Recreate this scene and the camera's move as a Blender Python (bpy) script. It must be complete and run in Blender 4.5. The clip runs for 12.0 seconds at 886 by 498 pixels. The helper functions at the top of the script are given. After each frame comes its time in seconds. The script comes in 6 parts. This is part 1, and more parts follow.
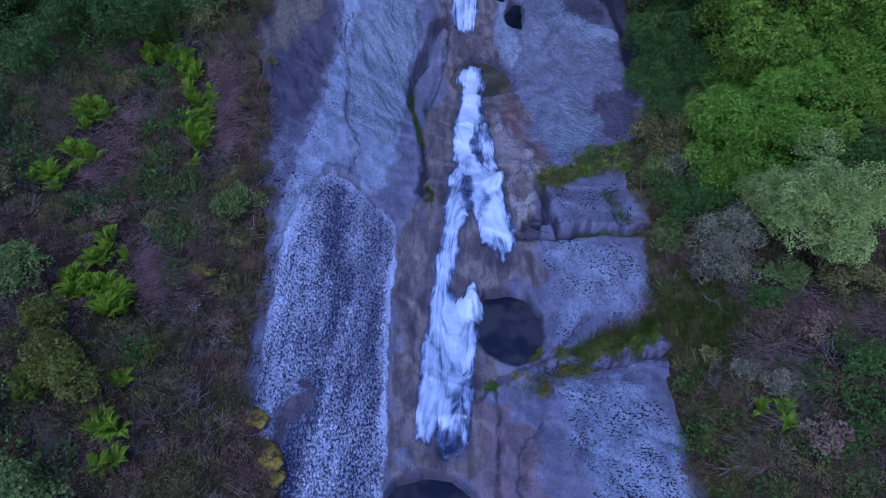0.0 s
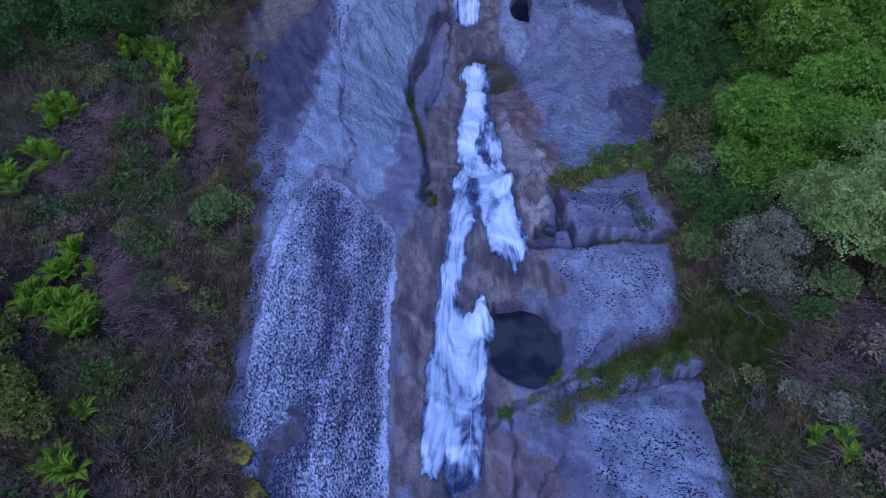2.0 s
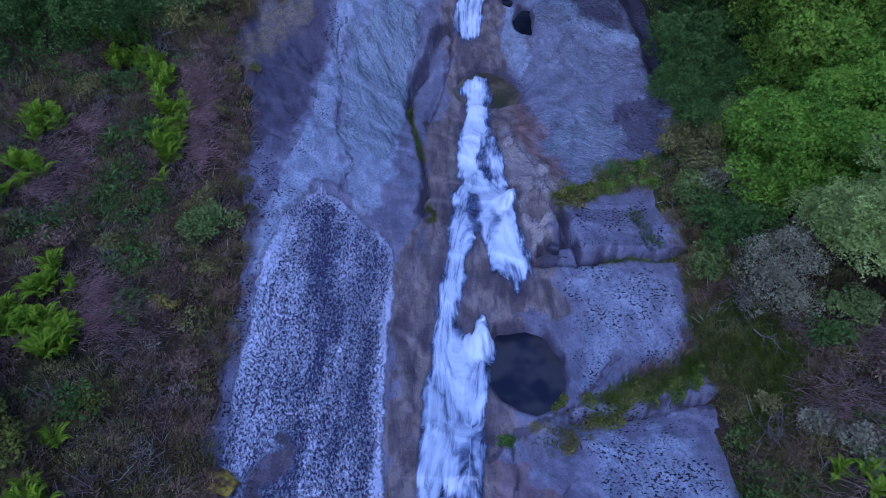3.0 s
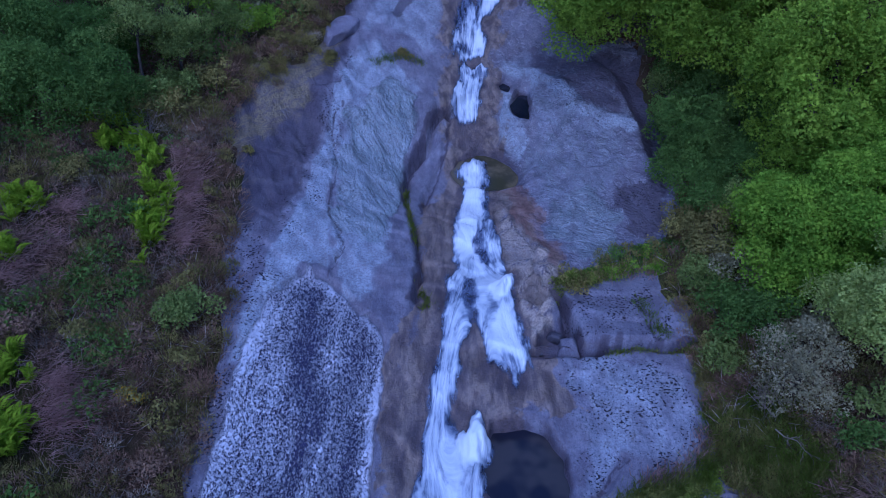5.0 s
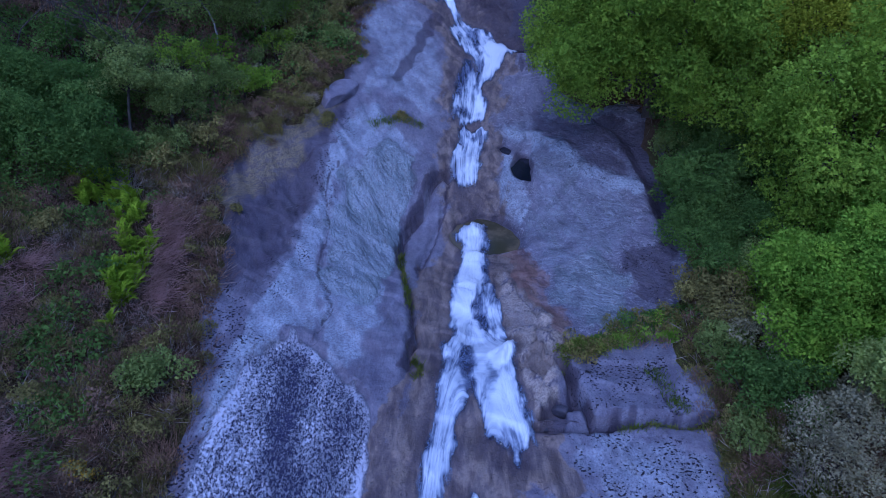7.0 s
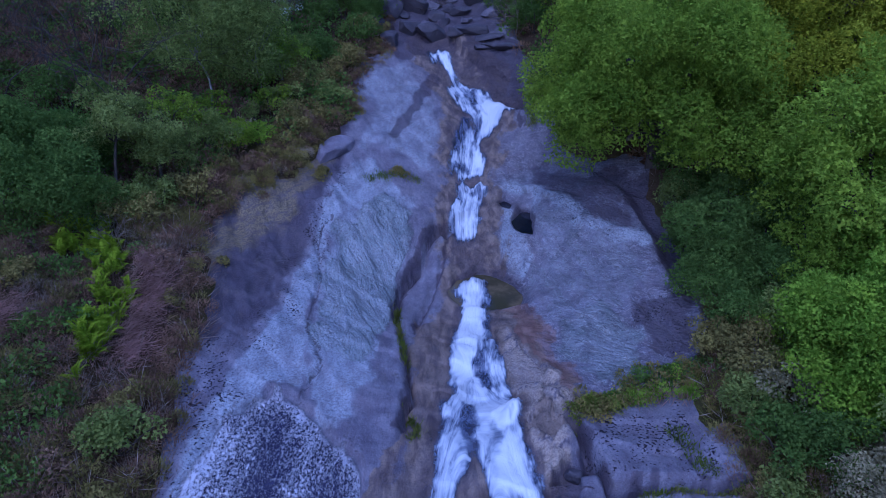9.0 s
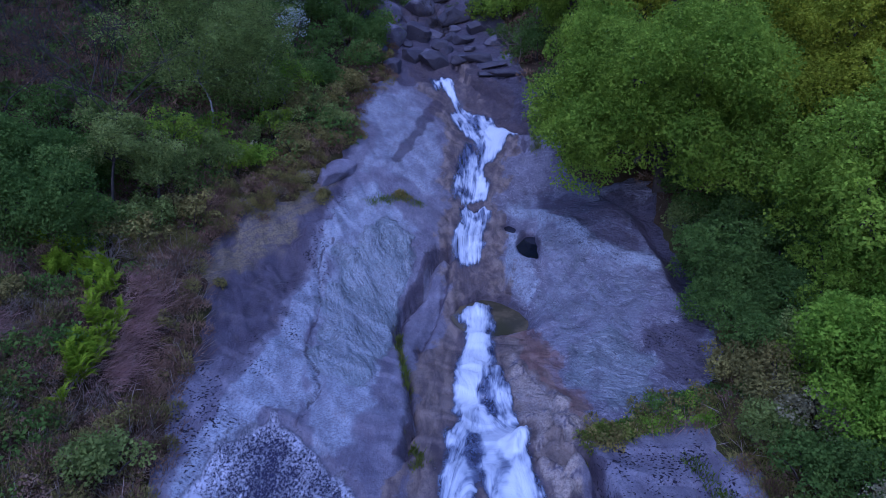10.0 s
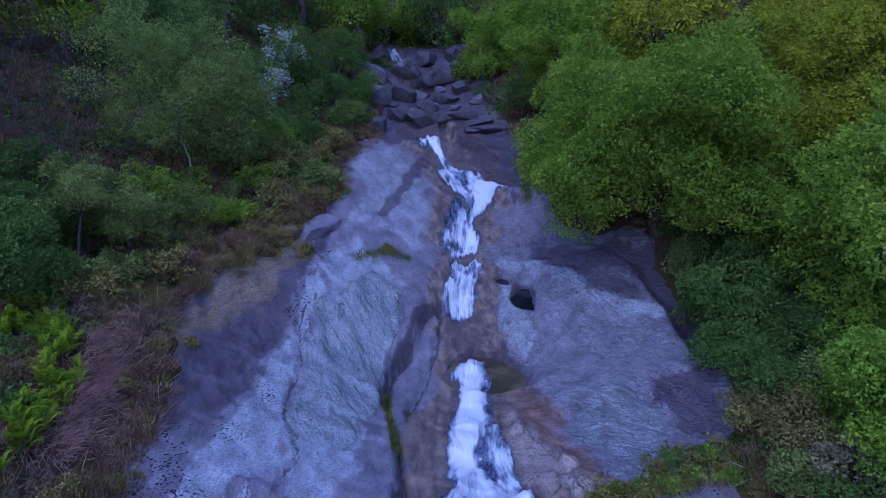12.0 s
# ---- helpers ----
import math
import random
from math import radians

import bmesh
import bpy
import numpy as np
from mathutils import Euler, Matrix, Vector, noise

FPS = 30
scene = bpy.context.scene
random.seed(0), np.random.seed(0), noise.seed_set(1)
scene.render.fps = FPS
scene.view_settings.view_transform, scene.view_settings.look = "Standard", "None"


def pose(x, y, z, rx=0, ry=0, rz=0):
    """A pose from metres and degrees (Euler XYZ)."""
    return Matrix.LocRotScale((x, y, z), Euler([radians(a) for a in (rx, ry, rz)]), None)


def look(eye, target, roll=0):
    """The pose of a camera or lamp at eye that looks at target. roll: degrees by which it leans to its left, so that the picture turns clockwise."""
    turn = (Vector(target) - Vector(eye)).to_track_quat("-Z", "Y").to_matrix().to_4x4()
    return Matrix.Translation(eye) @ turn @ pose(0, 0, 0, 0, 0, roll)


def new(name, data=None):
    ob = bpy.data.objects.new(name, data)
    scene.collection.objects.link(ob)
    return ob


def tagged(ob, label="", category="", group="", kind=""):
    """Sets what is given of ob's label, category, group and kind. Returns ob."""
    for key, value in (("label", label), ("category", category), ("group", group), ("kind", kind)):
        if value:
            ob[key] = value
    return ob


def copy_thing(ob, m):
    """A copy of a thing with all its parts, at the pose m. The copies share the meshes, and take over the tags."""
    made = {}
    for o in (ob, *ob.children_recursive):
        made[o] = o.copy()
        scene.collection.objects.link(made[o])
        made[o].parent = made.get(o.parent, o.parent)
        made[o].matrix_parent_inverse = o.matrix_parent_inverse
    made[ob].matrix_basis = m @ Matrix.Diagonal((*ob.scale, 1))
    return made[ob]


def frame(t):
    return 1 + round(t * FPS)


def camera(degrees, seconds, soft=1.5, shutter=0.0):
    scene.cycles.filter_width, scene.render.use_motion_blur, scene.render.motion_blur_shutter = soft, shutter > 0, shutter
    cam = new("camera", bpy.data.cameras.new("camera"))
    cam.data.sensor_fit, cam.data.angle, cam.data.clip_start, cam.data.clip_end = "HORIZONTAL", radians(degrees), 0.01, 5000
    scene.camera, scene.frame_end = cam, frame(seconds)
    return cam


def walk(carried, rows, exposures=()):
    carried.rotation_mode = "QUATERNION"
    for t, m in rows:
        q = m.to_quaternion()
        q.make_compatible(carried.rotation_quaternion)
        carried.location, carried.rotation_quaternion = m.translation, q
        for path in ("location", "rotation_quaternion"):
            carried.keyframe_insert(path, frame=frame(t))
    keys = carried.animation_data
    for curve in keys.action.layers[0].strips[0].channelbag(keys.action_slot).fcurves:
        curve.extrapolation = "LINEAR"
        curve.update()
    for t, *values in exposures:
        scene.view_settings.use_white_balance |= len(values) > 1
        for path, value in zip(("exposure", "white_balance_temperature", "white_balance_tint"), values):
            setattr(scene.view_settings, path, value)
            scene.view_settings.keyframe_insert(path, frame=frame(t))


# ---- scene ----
cam = camera(69.60, 12.0, 0.6)
EYE, TILT = 20.0, -42.0
# seconds, x, y, z, pitch, yaw, roll in the frame of the first view, metres and degrees
ROWS = [
    (0, 0.000, -0.000, 0.000, 0.00, -0.00, 0.00),
    (0.5, -0.066, 0.536, -0.017, 0.11, -0.11, -0.07),
    (1, -0.167, 1.121, -0.036, 0.23, -0.16, 0.05),
    (1.5, -0.249, 1.724, -0.047, 0.52, -0.21, 0.38),
    (2, -0.289, 2.310, -0.081, 1.06, -0.28, 0.44),
    (2.5, -0.284, 2.826, -0.098, 1.62, -0.36, 0.27),
    (4.5, 0.016, 4.080, 0.088, 8.24, -0.05, -0.27),
    (5, 0.072, 4.382, 0.145, 10.14, -0.02, -0.25),
    (5.5, 0.197, 4.722, 0.170, 12.00, 0.08, -0.07),
    (6, 0.310, 5.132, 0.091, 13.87, 0.12, -0.24),
    (6.5, 0.355, 5.571, -0.006, 15.62, 0.18, -0.69),
    (7, 0.322, 5.996, -0.116, 17.35, 0.16, -0.84),
    (9, 0.313, 7.565, -0.577, 24.51, 0.11, -0.49),
    (9.5, 0.203, 7.915, -0.653, 26.03, -0.04, -0.59),
    (10, 0.161, 8.315, -0.715, 27.71, -0.05, -0.70),
    (10.5, 0.142, 8.764, -0.740, 29.35, -0.16, -0.68),
    (11, 0.132, 9.162, -0.772, 30.99, -0.14, -0.30),
    (11.5, 0.155, 9.551, -0.803, 32.77, -0.11, 0.52),
    (12, 0.187, 9.900, -0.777, 34.45, -0.12, 0.92),
]
walk(cam, [(t, pose(0, 0, EYE, TILT, 0, 0) @ pose(x, y, z, 90 + pitch, roll, yaw)) for t, x, y, z, pitch, yaw, roll in ROWS], [(0, 0.75, 4150, 29.0), (2.7, 0.74, 4150, 28.0), (5, 0.74, 4130, 25.0), (7, 0.73, 4150, 26.5), (9, 0.74, 4200, 30.0), (10.5, 0.75, 4300, 33.0), (12, 0.76, 4300, 33.0)])

# ---- light: an open evening sky over the shaded valley, and a weak wide sun ----
world = bpy.data.worlds.new("world")
scene.world = world
world.use_nodes = True
sky = world.node_tree.nodes.new("ShaderNodeTexSky")
sky.sky_type, sky.sun_disc, sky.sun_elevation, sky.sun_rotation = "NISHITA", False, radians(34), radians(198)
world.node_tree.nodes["Background"].inputs["Strength"].default_value = 0.10
world.node_tree.links.new(sky.outputs["Color"], world.node_tree.nodes["Background"].inputs["Color"])
lamp = bpy.data.lights.new("sun", "SUN")
lamp.energy, lamp.angle, lamp.color = 0.7, radians(20), (1.0, 0.95, 0.88)
new("sun", lamp).matrix_world = look((0, 0, 60), (8, 24, 0))


# ---- materials ----
class Nodes:
    """A small writer of node materials."""

    def __init__(self, name):
        self.mat = bpy.data.materials.new(name)
        self.mat.use_nodes = True
        self.tree = self.mat.node_tree
        self.bsdf = self.tree.nodes["Principled BSDF"]
        self.out = self.tree.nodes["Material Output"]
        self.coord = self.add("ShaderNodeTexCoord").outputs["Object"]

    def add(self, kind, **values):
        node = self.tree.nodes.new(kind)
        for key, value in values.items():
            self.put(node.inputs[key.replace("_", " ")], value)
        return node

    def put(self, socket, value):
        if isinstance(value, bpy.types.NodeSocket):
            self.tree.links.new(value, socket)
        else:
            socket.default_value = (*value, 1) if isinstance(value, tuple) and len(value) == 3 and socket.type == "RGBA" else value

    def noise(self, scale, detail=4, rough=0.55, stretch=(1, 1, 1), warp=0.0, turn=0.0):
        m = self.add("ShaderNodeMapping", Vector=self.coord)
        m.vector_type = "TEXTURE"
        m.inputs["Scale"].default_value = tuple(1 / s for s in stretch)
        m.inputs["Rotation"].default_value = (0, 0, radians(turn))
        return self.add("ShaderNodeTexNoise", Vector=m.outputs["Vector"], Scale=scale, Detail=detail, Roughness=rough, Distortion=warp).outputs["Fac"]

    def ramp(self, fac, low, high, a=0.0, b=1.0):
        r = self.add("ShaderNodeMapRange", Value=fac)
        r.interpolation_type = "SMOOTHSTEP"
        for key, v in (("From Min", low), ("From Max", high), ("To Min", a), ("To Max", b)):
            r.inputs[key].default_value = v
        return r.outputs["Result"]

    def math(self, op, a, b=0.0):
        n = self.add("ShaderNodeMath")
        n.operation = op
        self.put(n.inputs[0], a)
        self.put(n.inputs[1], b)
        return n.outputs[0]

    def mix(self, fac, a, b):
        n = self.add("ShaderNodeMix")
        n.data_type = "RGBA"
        self.put(n.inputs["Factor"], fac)
        self.put(n.inputs[6], a)
        self.put(n.inputs[7], b)
        return n.outputs[2]

    def attr(self, name):
        n = self.add("ShaderNodeAttribute")
        n.attribute_name = name
        return n.outputs["Fac"]

    def bump(self, height, strength=0.4, distance=0.05):
        b = self.add("ShaderNodeBump", Height=height, Strength=strength, Distance=distance)
        self.put(self.bsdf.inputs["Normal"], b.outputs["Normal"])

    def done(self, color=None, rough=None, **more):
        if color is not None:
            self.put(self.bsdf.inputs["Base Color"], color)
        if rough is not None:
            self.put(self.bsdf.inputs["Roughness"], rough)
        for key, value in more.items():
            self.put(self.bsdf.inputs[key.replace("_", " ")], value)
        return self.mat


def granite(name, tone=1.0, masks=False):
    """Grey granite with a violet cast; masks: stream-bed stains, films, washed parts, painted shade."""
    n = Nodes(name)
    big, mid, fine, grit = n.noise(0.4, 4), n.noise(1.9, 6, 0.62, (1, 0.6, 1)), n.noise(15, 4, 0.7), n.noise(44, 3, 0.75)
    col = n.mix(n.ramp(mid, 0.34, 0.66), tuple(tone * v for v in (0.112, 0.098, 0.134)), tuple(tone * v for v in (0.205, 0.190, 0.240)))
    col = n.mix(n.ramp(big, 0.42, 0.62, 0, 0.5), col, tuple(tone * v for v in (0.138, 0.120, 0.148)))
    col = n.mix(n.ramp(fine, 0.48, 0.66, 0.0, 0.42), col, tuple(tone * v for v in (0.078, 0.068, 0.088)))
    col = n.mix(n.ramp(grit, 0.54, 0.70, 0.0, 0.38), col, tuple(tone * v for v in (0.36, 0.345, 0.38)))
    relief = n.math("ADD", n.math("MULTIPLY", mid, 0.9), n.math("MULTIPLY", fine, 0.22))
    rough = n.ramp(mid, 0.3, 0.7, 0.55, 0.80)
    if masks:
        ragged = n.math("ADD", n.math("MULTIPLY", n.math("SUBTRACT", n.noise(2.6, 8, 0.72, (1, 0.32, 1), 0.5, 6), 0.5), 1.5), n.math("MULTIPLY", n.math("SUBTRACT", fine, 0.5), 0.9))

        def zone(key, weight=1.0, soft=0.16):
            """A part of the bed with a ragged, clear edge."""
            return n.ramp(n.math("ADD", n.attr(key), ragged), 0.5 - soft, 0.5 + soft, 0.0, weight)

        brown, dark, film, white, lichen, red = zone("brown", 0.95, 0.3), zone("wet_shade", 0.90, 0.45), zone("film", 1.0, 0.30), zone("white", 0.95, 0.55), zone("lichen", 0.80, 0.55), zone("red", 0.75, 0.3)
        spotty, comb = n.attr("spots"), zone("comb", 0.9, 0.3)
        # pale, washed stone; on the west slab partly sky light put into the colour
        col = n.mix(n.math("MULTIPLY", white, n.ramp(mid, 0.25, 0.65, 0.30, 0.90)), col, n.mix(n.ramp(fine, 0.42, 0.64), (0.385, 0.410, 0.470), (0.210, 0.222, 0.272)))
        parts = n.add("ShaderNodeSeparateXYZ", Vector=n.coord).outputs[0]
        east = n.ramp(parts, 0.6, 1.6)

        def slanted(scale, detail, rough, stretch, warp, west_turn, east_turn):
            """A grain that runs one way on the west slab and another on the east slab."""
            a, b = n.noise(scale, detail, rough, stretch, warp, west_turn), n.noise(scale, detail, rough, stretch, warp, east_turn)
            return n.math("ADD", n.math("MULTIPLY", a, n.math("SUBTRACT", 1.0, east)), n.math("MULTIPLY", b, east))

        # thin sheets that have scaled off, one over the other: a slow rise, then a broken edge
        chips = slanted(0.75, 6, 0.56, (1.7, 0.55, 1), 0.5, 24, 62)
        scales = n.math("FRACT", n.math("MULTIPLY", chips, 9.0))
        small_chips = slanted(2.1, 5, 0.62, (1.6, 0.75, 1), 0.6, 30, 58)
        small_scales = n.math("FRACT", n.math("MULTIPLY", small_chips, 6.0))
        # dark and pale flake edges: light and shade of the relief put into colour
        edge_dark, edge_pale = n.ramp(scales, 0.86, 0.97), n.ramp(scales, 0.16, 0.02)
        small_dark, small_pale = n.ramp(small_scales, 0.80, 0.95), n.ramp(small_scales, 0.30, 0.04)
        tint = n.mix(n.ramp(n.noise(0.7, 4), 0.42, 0.6), (0.17, 0.215, 0.215), (0.30, 0.33, 0.36))
        col = n.mix(n.math("MULTIPLY", comb, 0.60), col, n.mix(n.ramp(fine, 0.46, 0.66), tint, (0.19, 0.20, 0.225)))
        worn = n.ramp(n.noise(0.45, 4, 0.6), 0.36, 0.56, 0.45, 1.0)
        upstream = n.add("ShaderNodeSeparateXYZ", Vector=n.coord).outputs[1]
        upper = n.ramp(upstream, 20.5, 22.5)
        worn = n.math("MULTIPLY", n.math("MULTIPLY", worn, upper), n.math("MAXIMUM", comb, n.ramp(east, 0.0, 1.0, 0.30, 0.85)))
        stipple = n.math("MULTIPLY", n.math("SUBTRACT", 1.0, upper), n.ramp(n.noise(8.0, 6, 0.78, (1, 0.8, 1)), 0.50, 0.64, 0.0, 0.55))
        col = n.mix(stipple, col, (0.085, 0.080, 0.110))
        col = n.mix(n.ramp(n.noise(12.0, 5, 0.8, (1, 0.7, 1)), 0.54, 0.66, 0.0, 0.45), col, (0.082, 0.074, 0.100))
        ticks = n.ramp(n.noise(3.4, 5, 0.65), 0.40, 0.56)
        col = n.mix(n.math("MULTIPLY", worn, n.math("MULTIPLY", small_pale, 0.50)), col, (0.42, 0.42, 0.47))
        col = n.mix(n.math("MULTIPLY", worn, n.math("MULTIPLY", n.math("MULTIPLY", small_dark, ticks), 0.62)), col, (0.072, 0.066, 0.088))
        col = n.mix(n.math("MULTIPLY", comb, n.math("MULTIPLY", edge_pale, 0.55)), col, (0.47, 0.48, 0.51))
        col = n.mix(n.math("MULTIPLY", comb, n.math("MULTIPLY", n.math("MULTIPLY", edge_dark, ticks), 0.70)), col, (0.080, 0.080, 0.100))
        streaks = n.noise(3.2, 6, 0.62, (1, 0.22, 1), 0.4)
        stain = n.mix(n.ramp(streaks, 0.36, 0.64), (0.085, 0.060, 0.052), (0.235, 0.176, 0.142))
        ripples = n.noise(5.0, 6, 0.75, (0.7, 1.6, 1), 0.8, 20)
        stain = n.mix(n.ramp(ripples, 0.52, 0.66, 0, 0.35), stain, (0.058, 0.040, 0.038))
        col = n.mix(n.math("MULTIPLY", brown, n.ramp(mid, 0.2, 0.75, 1.0, 0.75)), col, stain)
        col = n.mix(n.math("MULTIPLY", n.attr("tan"), n.ramp(mid, 0.3, 0.6, 0.5, 0.95)), col, n.mix(n.ramp(fine, 0.42, 0.6), (0.40, 0.325, 0.265), (0.25, 0.195, 0.160)))
        col = n.mix(n.math("MULTIPLY", red, n.ramp(streaks, 0.3, 0.7, 0.95, 0.6)), col, n.mix(n.ramp(mid, 0.35, 0.65), (0.120, 0.062, 0.052), (0.215, 0.125, 0.105)))
        # damp stone, and the shade of crevice, hollow and tree edge, painted dark
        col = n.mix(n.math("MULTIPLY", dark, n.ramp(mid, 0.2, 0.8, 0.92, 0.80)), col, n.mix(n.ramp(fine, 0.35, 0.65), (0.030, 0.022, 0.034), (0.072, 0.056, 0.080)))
        col = n.mix(n.math("MULTIPLY", lichen, n.ramp(n.noise(3.0, 6, 0.72, (2.0, 0.5, 1), 0.3, -50), 0.34, 0.56, 0.25, 1.0)), col, n.mix(n.ramp(fine, 0.4, 0.62), (0.265, 0.212, 0.112), (0.105, 0.080, 0.050)))
        # small dark crescents under the flakes: their shade painted on the east slab
        flake_shade = n.math("MULTIPLY", n.ramp(n.noise(7.5, 4, 0.6, (1.25, 0.62, 1), 0.9, 55), 0.60, 0.635), n.math("MULTIPLY", east, n.ramp(n.noise(0.9, 4), 0.44, 0.58)))
        col = n.mix(n.math("MULTIPLY", flake_shade, n.math("MULTIPLY", white, 0.9)), col, (0.052, 0.045, 0.066))
        # small pits, dented and coloured black, crowded in places
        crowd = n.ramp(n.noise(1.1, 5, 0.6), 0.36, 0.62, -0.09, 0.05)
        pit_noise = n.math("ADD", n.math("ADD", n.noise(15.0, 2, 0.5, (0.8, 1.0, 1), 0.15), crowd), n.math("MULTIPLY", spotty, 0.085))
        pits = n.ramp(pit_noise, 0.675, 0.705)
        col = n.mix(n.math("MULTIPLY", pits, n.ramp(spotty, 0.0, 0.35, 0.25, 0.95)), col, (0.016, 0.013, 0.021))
        # a thin running film, broken into curds of foam
        drops, small, bands = n.noise(17, 5, 0.70, (1.0, 0.62, 0.8), 0.5, 8), n.noise(42, 3, 0.7, (1.0, 0.8, 0.8), 0.3), n.noise(1.5, 5, 0.60, (1.4, 0.09, 1), 0.2, -3)
        level = n.math("ADD", n.ramp(drops, 0.30, 0.70, -0.85, 0.85), n.ramp(bands, 0.3, 0.7, -0.34, 0.30))
        level = n.math("ADD", n.math("ADD", level, n.ramp(small, 0.3, 0.7, -0.42, 0.42)), n.attr("foam"))
        foam = n.ramp(level, -0.55, 0.80)
        col = n.mix(film, col, n.mix(foam, (0.038, 0.034, 0.082), (0.540, 0.525, 0.61)))
        gloss = n.math("MAXIMUM", n.math("MULTIPLY", film, 0.5), n.math("MAXIMUM", dark, n.math("MULTIPLY", brown, 0.6)))
        rough = n.math("SUBTRACT", rough, n.math("MULTIPLY", gloss, 0.15))
        relief = n.math("ADD", relief, n.math("MULTIPLY", n.math("MULTIPLY", film, foam), 0.6))
        relief = n.math("ADD", relief, n.math("MULTIPLY", n.math("MULTIPLY", worn, small_scales), 0.50))
        relief = n.math("ADD", relief, n.math("MULTIPLY", n.math("MULTIPLY", comb, scales), 0.75))
        relief = n.math("SUBTRACT", relief, n.math("MULTIPLY", pits, 0.45))
    n.bump(relief, 1.0, 0.11)
    return n.done(col, rough, Specular_IOR_Level=0.18)


def leafy(name, low, high, tip=None, gloss=0.7, patch=2.2, thin=0.48, own=0.42):
    """Leaves: each its own tone, with lighter and darker parts of the plant."""
    n = Nodes(name)
    island = n.add("ShaderNodeNewGeometry").outputs["Random Per Island"]
    blend = n.math("ADD", n.math("MULTIPLY", island, own), n.math("MULTIPLY", n.attr("tone"), 1.0 - own))
    col = n.mix(blend, low, high)
    col = n.mix(n.ramp(n.noise(0.8, 4), 0.36, 0.64, 0, 0.6), col, tip or tuple(1.25 * v for v in high))
    col = n.mix(n.ramp(n.noise(patch, 4, 0.6), 0.42, 0.62, 0.0, 0.6), col, tuple(0.55 * v for v in low))
    info = n.add("ShaderNodeObjectInfo").outputs["Random"]
    col = n.mix(n.math("MULTIPLY", info, 0.22), col, tuple(0.6 * v for v in low))
    n.done(col, gloss, Specular_IOR_Level=0.06)
    glow = n.add("ShaderNodeBsdfTranslucent", Color=col)
    both = n.add("ShaderNodeMixShader")
    both.inputs[0].default_value = thin
    n.tree.links.new(n.bsdf.outputs[0], both.inputs[1])
    n.tree.links.new(glow.outputs[0], both.inputs[2])
    n.tree.links.new(both.outputs[0], n.out.inputs["Surface"])
    return n.mat


def barky(name, a, b):
    n = Nodes(name)
    f = n.noise(9, 5, 0.65, (1, 1, 0.2))
    n.bump(f, 0.6, 0.03)
    return n.done(n.mix(n.ramp(f, 0.3, 0.7), a, b), 0.85)


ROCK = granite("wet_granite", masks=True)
STONE = granite("granite", 0.85)
PALE_STONE = granite("pale_granite", 1.15)
DARK_STONE = granite("dark_granite", 0.48)
n = Nodes("mossy_stone")
MOSSY = n.done(n.mix(n.ramp(n.noise(4, 6, 0.7), 0.4, 0.6), (0.07, 0.045, 0.02), (0.34, 0.24, 0.03)), 0.9, Specular_IOR_Level=0.1)
n = Nodes("soil")
f = n.noise(5.5, 8, 0.78)
n.bump(f, 1.0, 0.12)
SOIL = n.done(n.mix(n.ramp(n.noise(0.5, 4), 0.4, 0.6), n.mix(f, (0.034, 0.022, 0.015), (0.130, 0.086, 0.056)), n.mix(f, (0.030, 0.027, 0.010), (0.112, 0.100, 0.036))), 0.95, Specular_IOR_Level=0.05)
n = Nodes("pool_water")
f = n.noise(3.0, 3, 0.5)
n.bump(f, 0.06, 0.05)
POOL = n.done(n.mix(n.ramp(n.noise(0.8, 2), 0.4, 0.6), (0.014, 0.014, 0.024), (0.046, 0.040, 0.042)), 0.08, IOR=1.33, Specular_IOR_Level=0.5)
n = Nodes("pothole_water")
n.bump(n.noise(3.0, 3, 0.5), 0.06, 0.05)
POTHOLE = n.done(n.mix(n.ramp(n.noise(1.5, 2), 0.4, 0.6), (0.006, 0.007, 0.014), (0.014, 0.014, 0.022)), 0.05, IOR=1.33)
n = Nodes("shallow_water")
f = n.noise(5.0, 3, 0.5)
n.bump(f, 0.10, 0.05)
SHALLOW = n.done(n.mix(n.ramp(n.noise(1.2, 4), 0.35, 0.65), (0.045, 0.040, 0.022), (0.11, 0.085, 0.05)), 0.10, IOR=1.33)


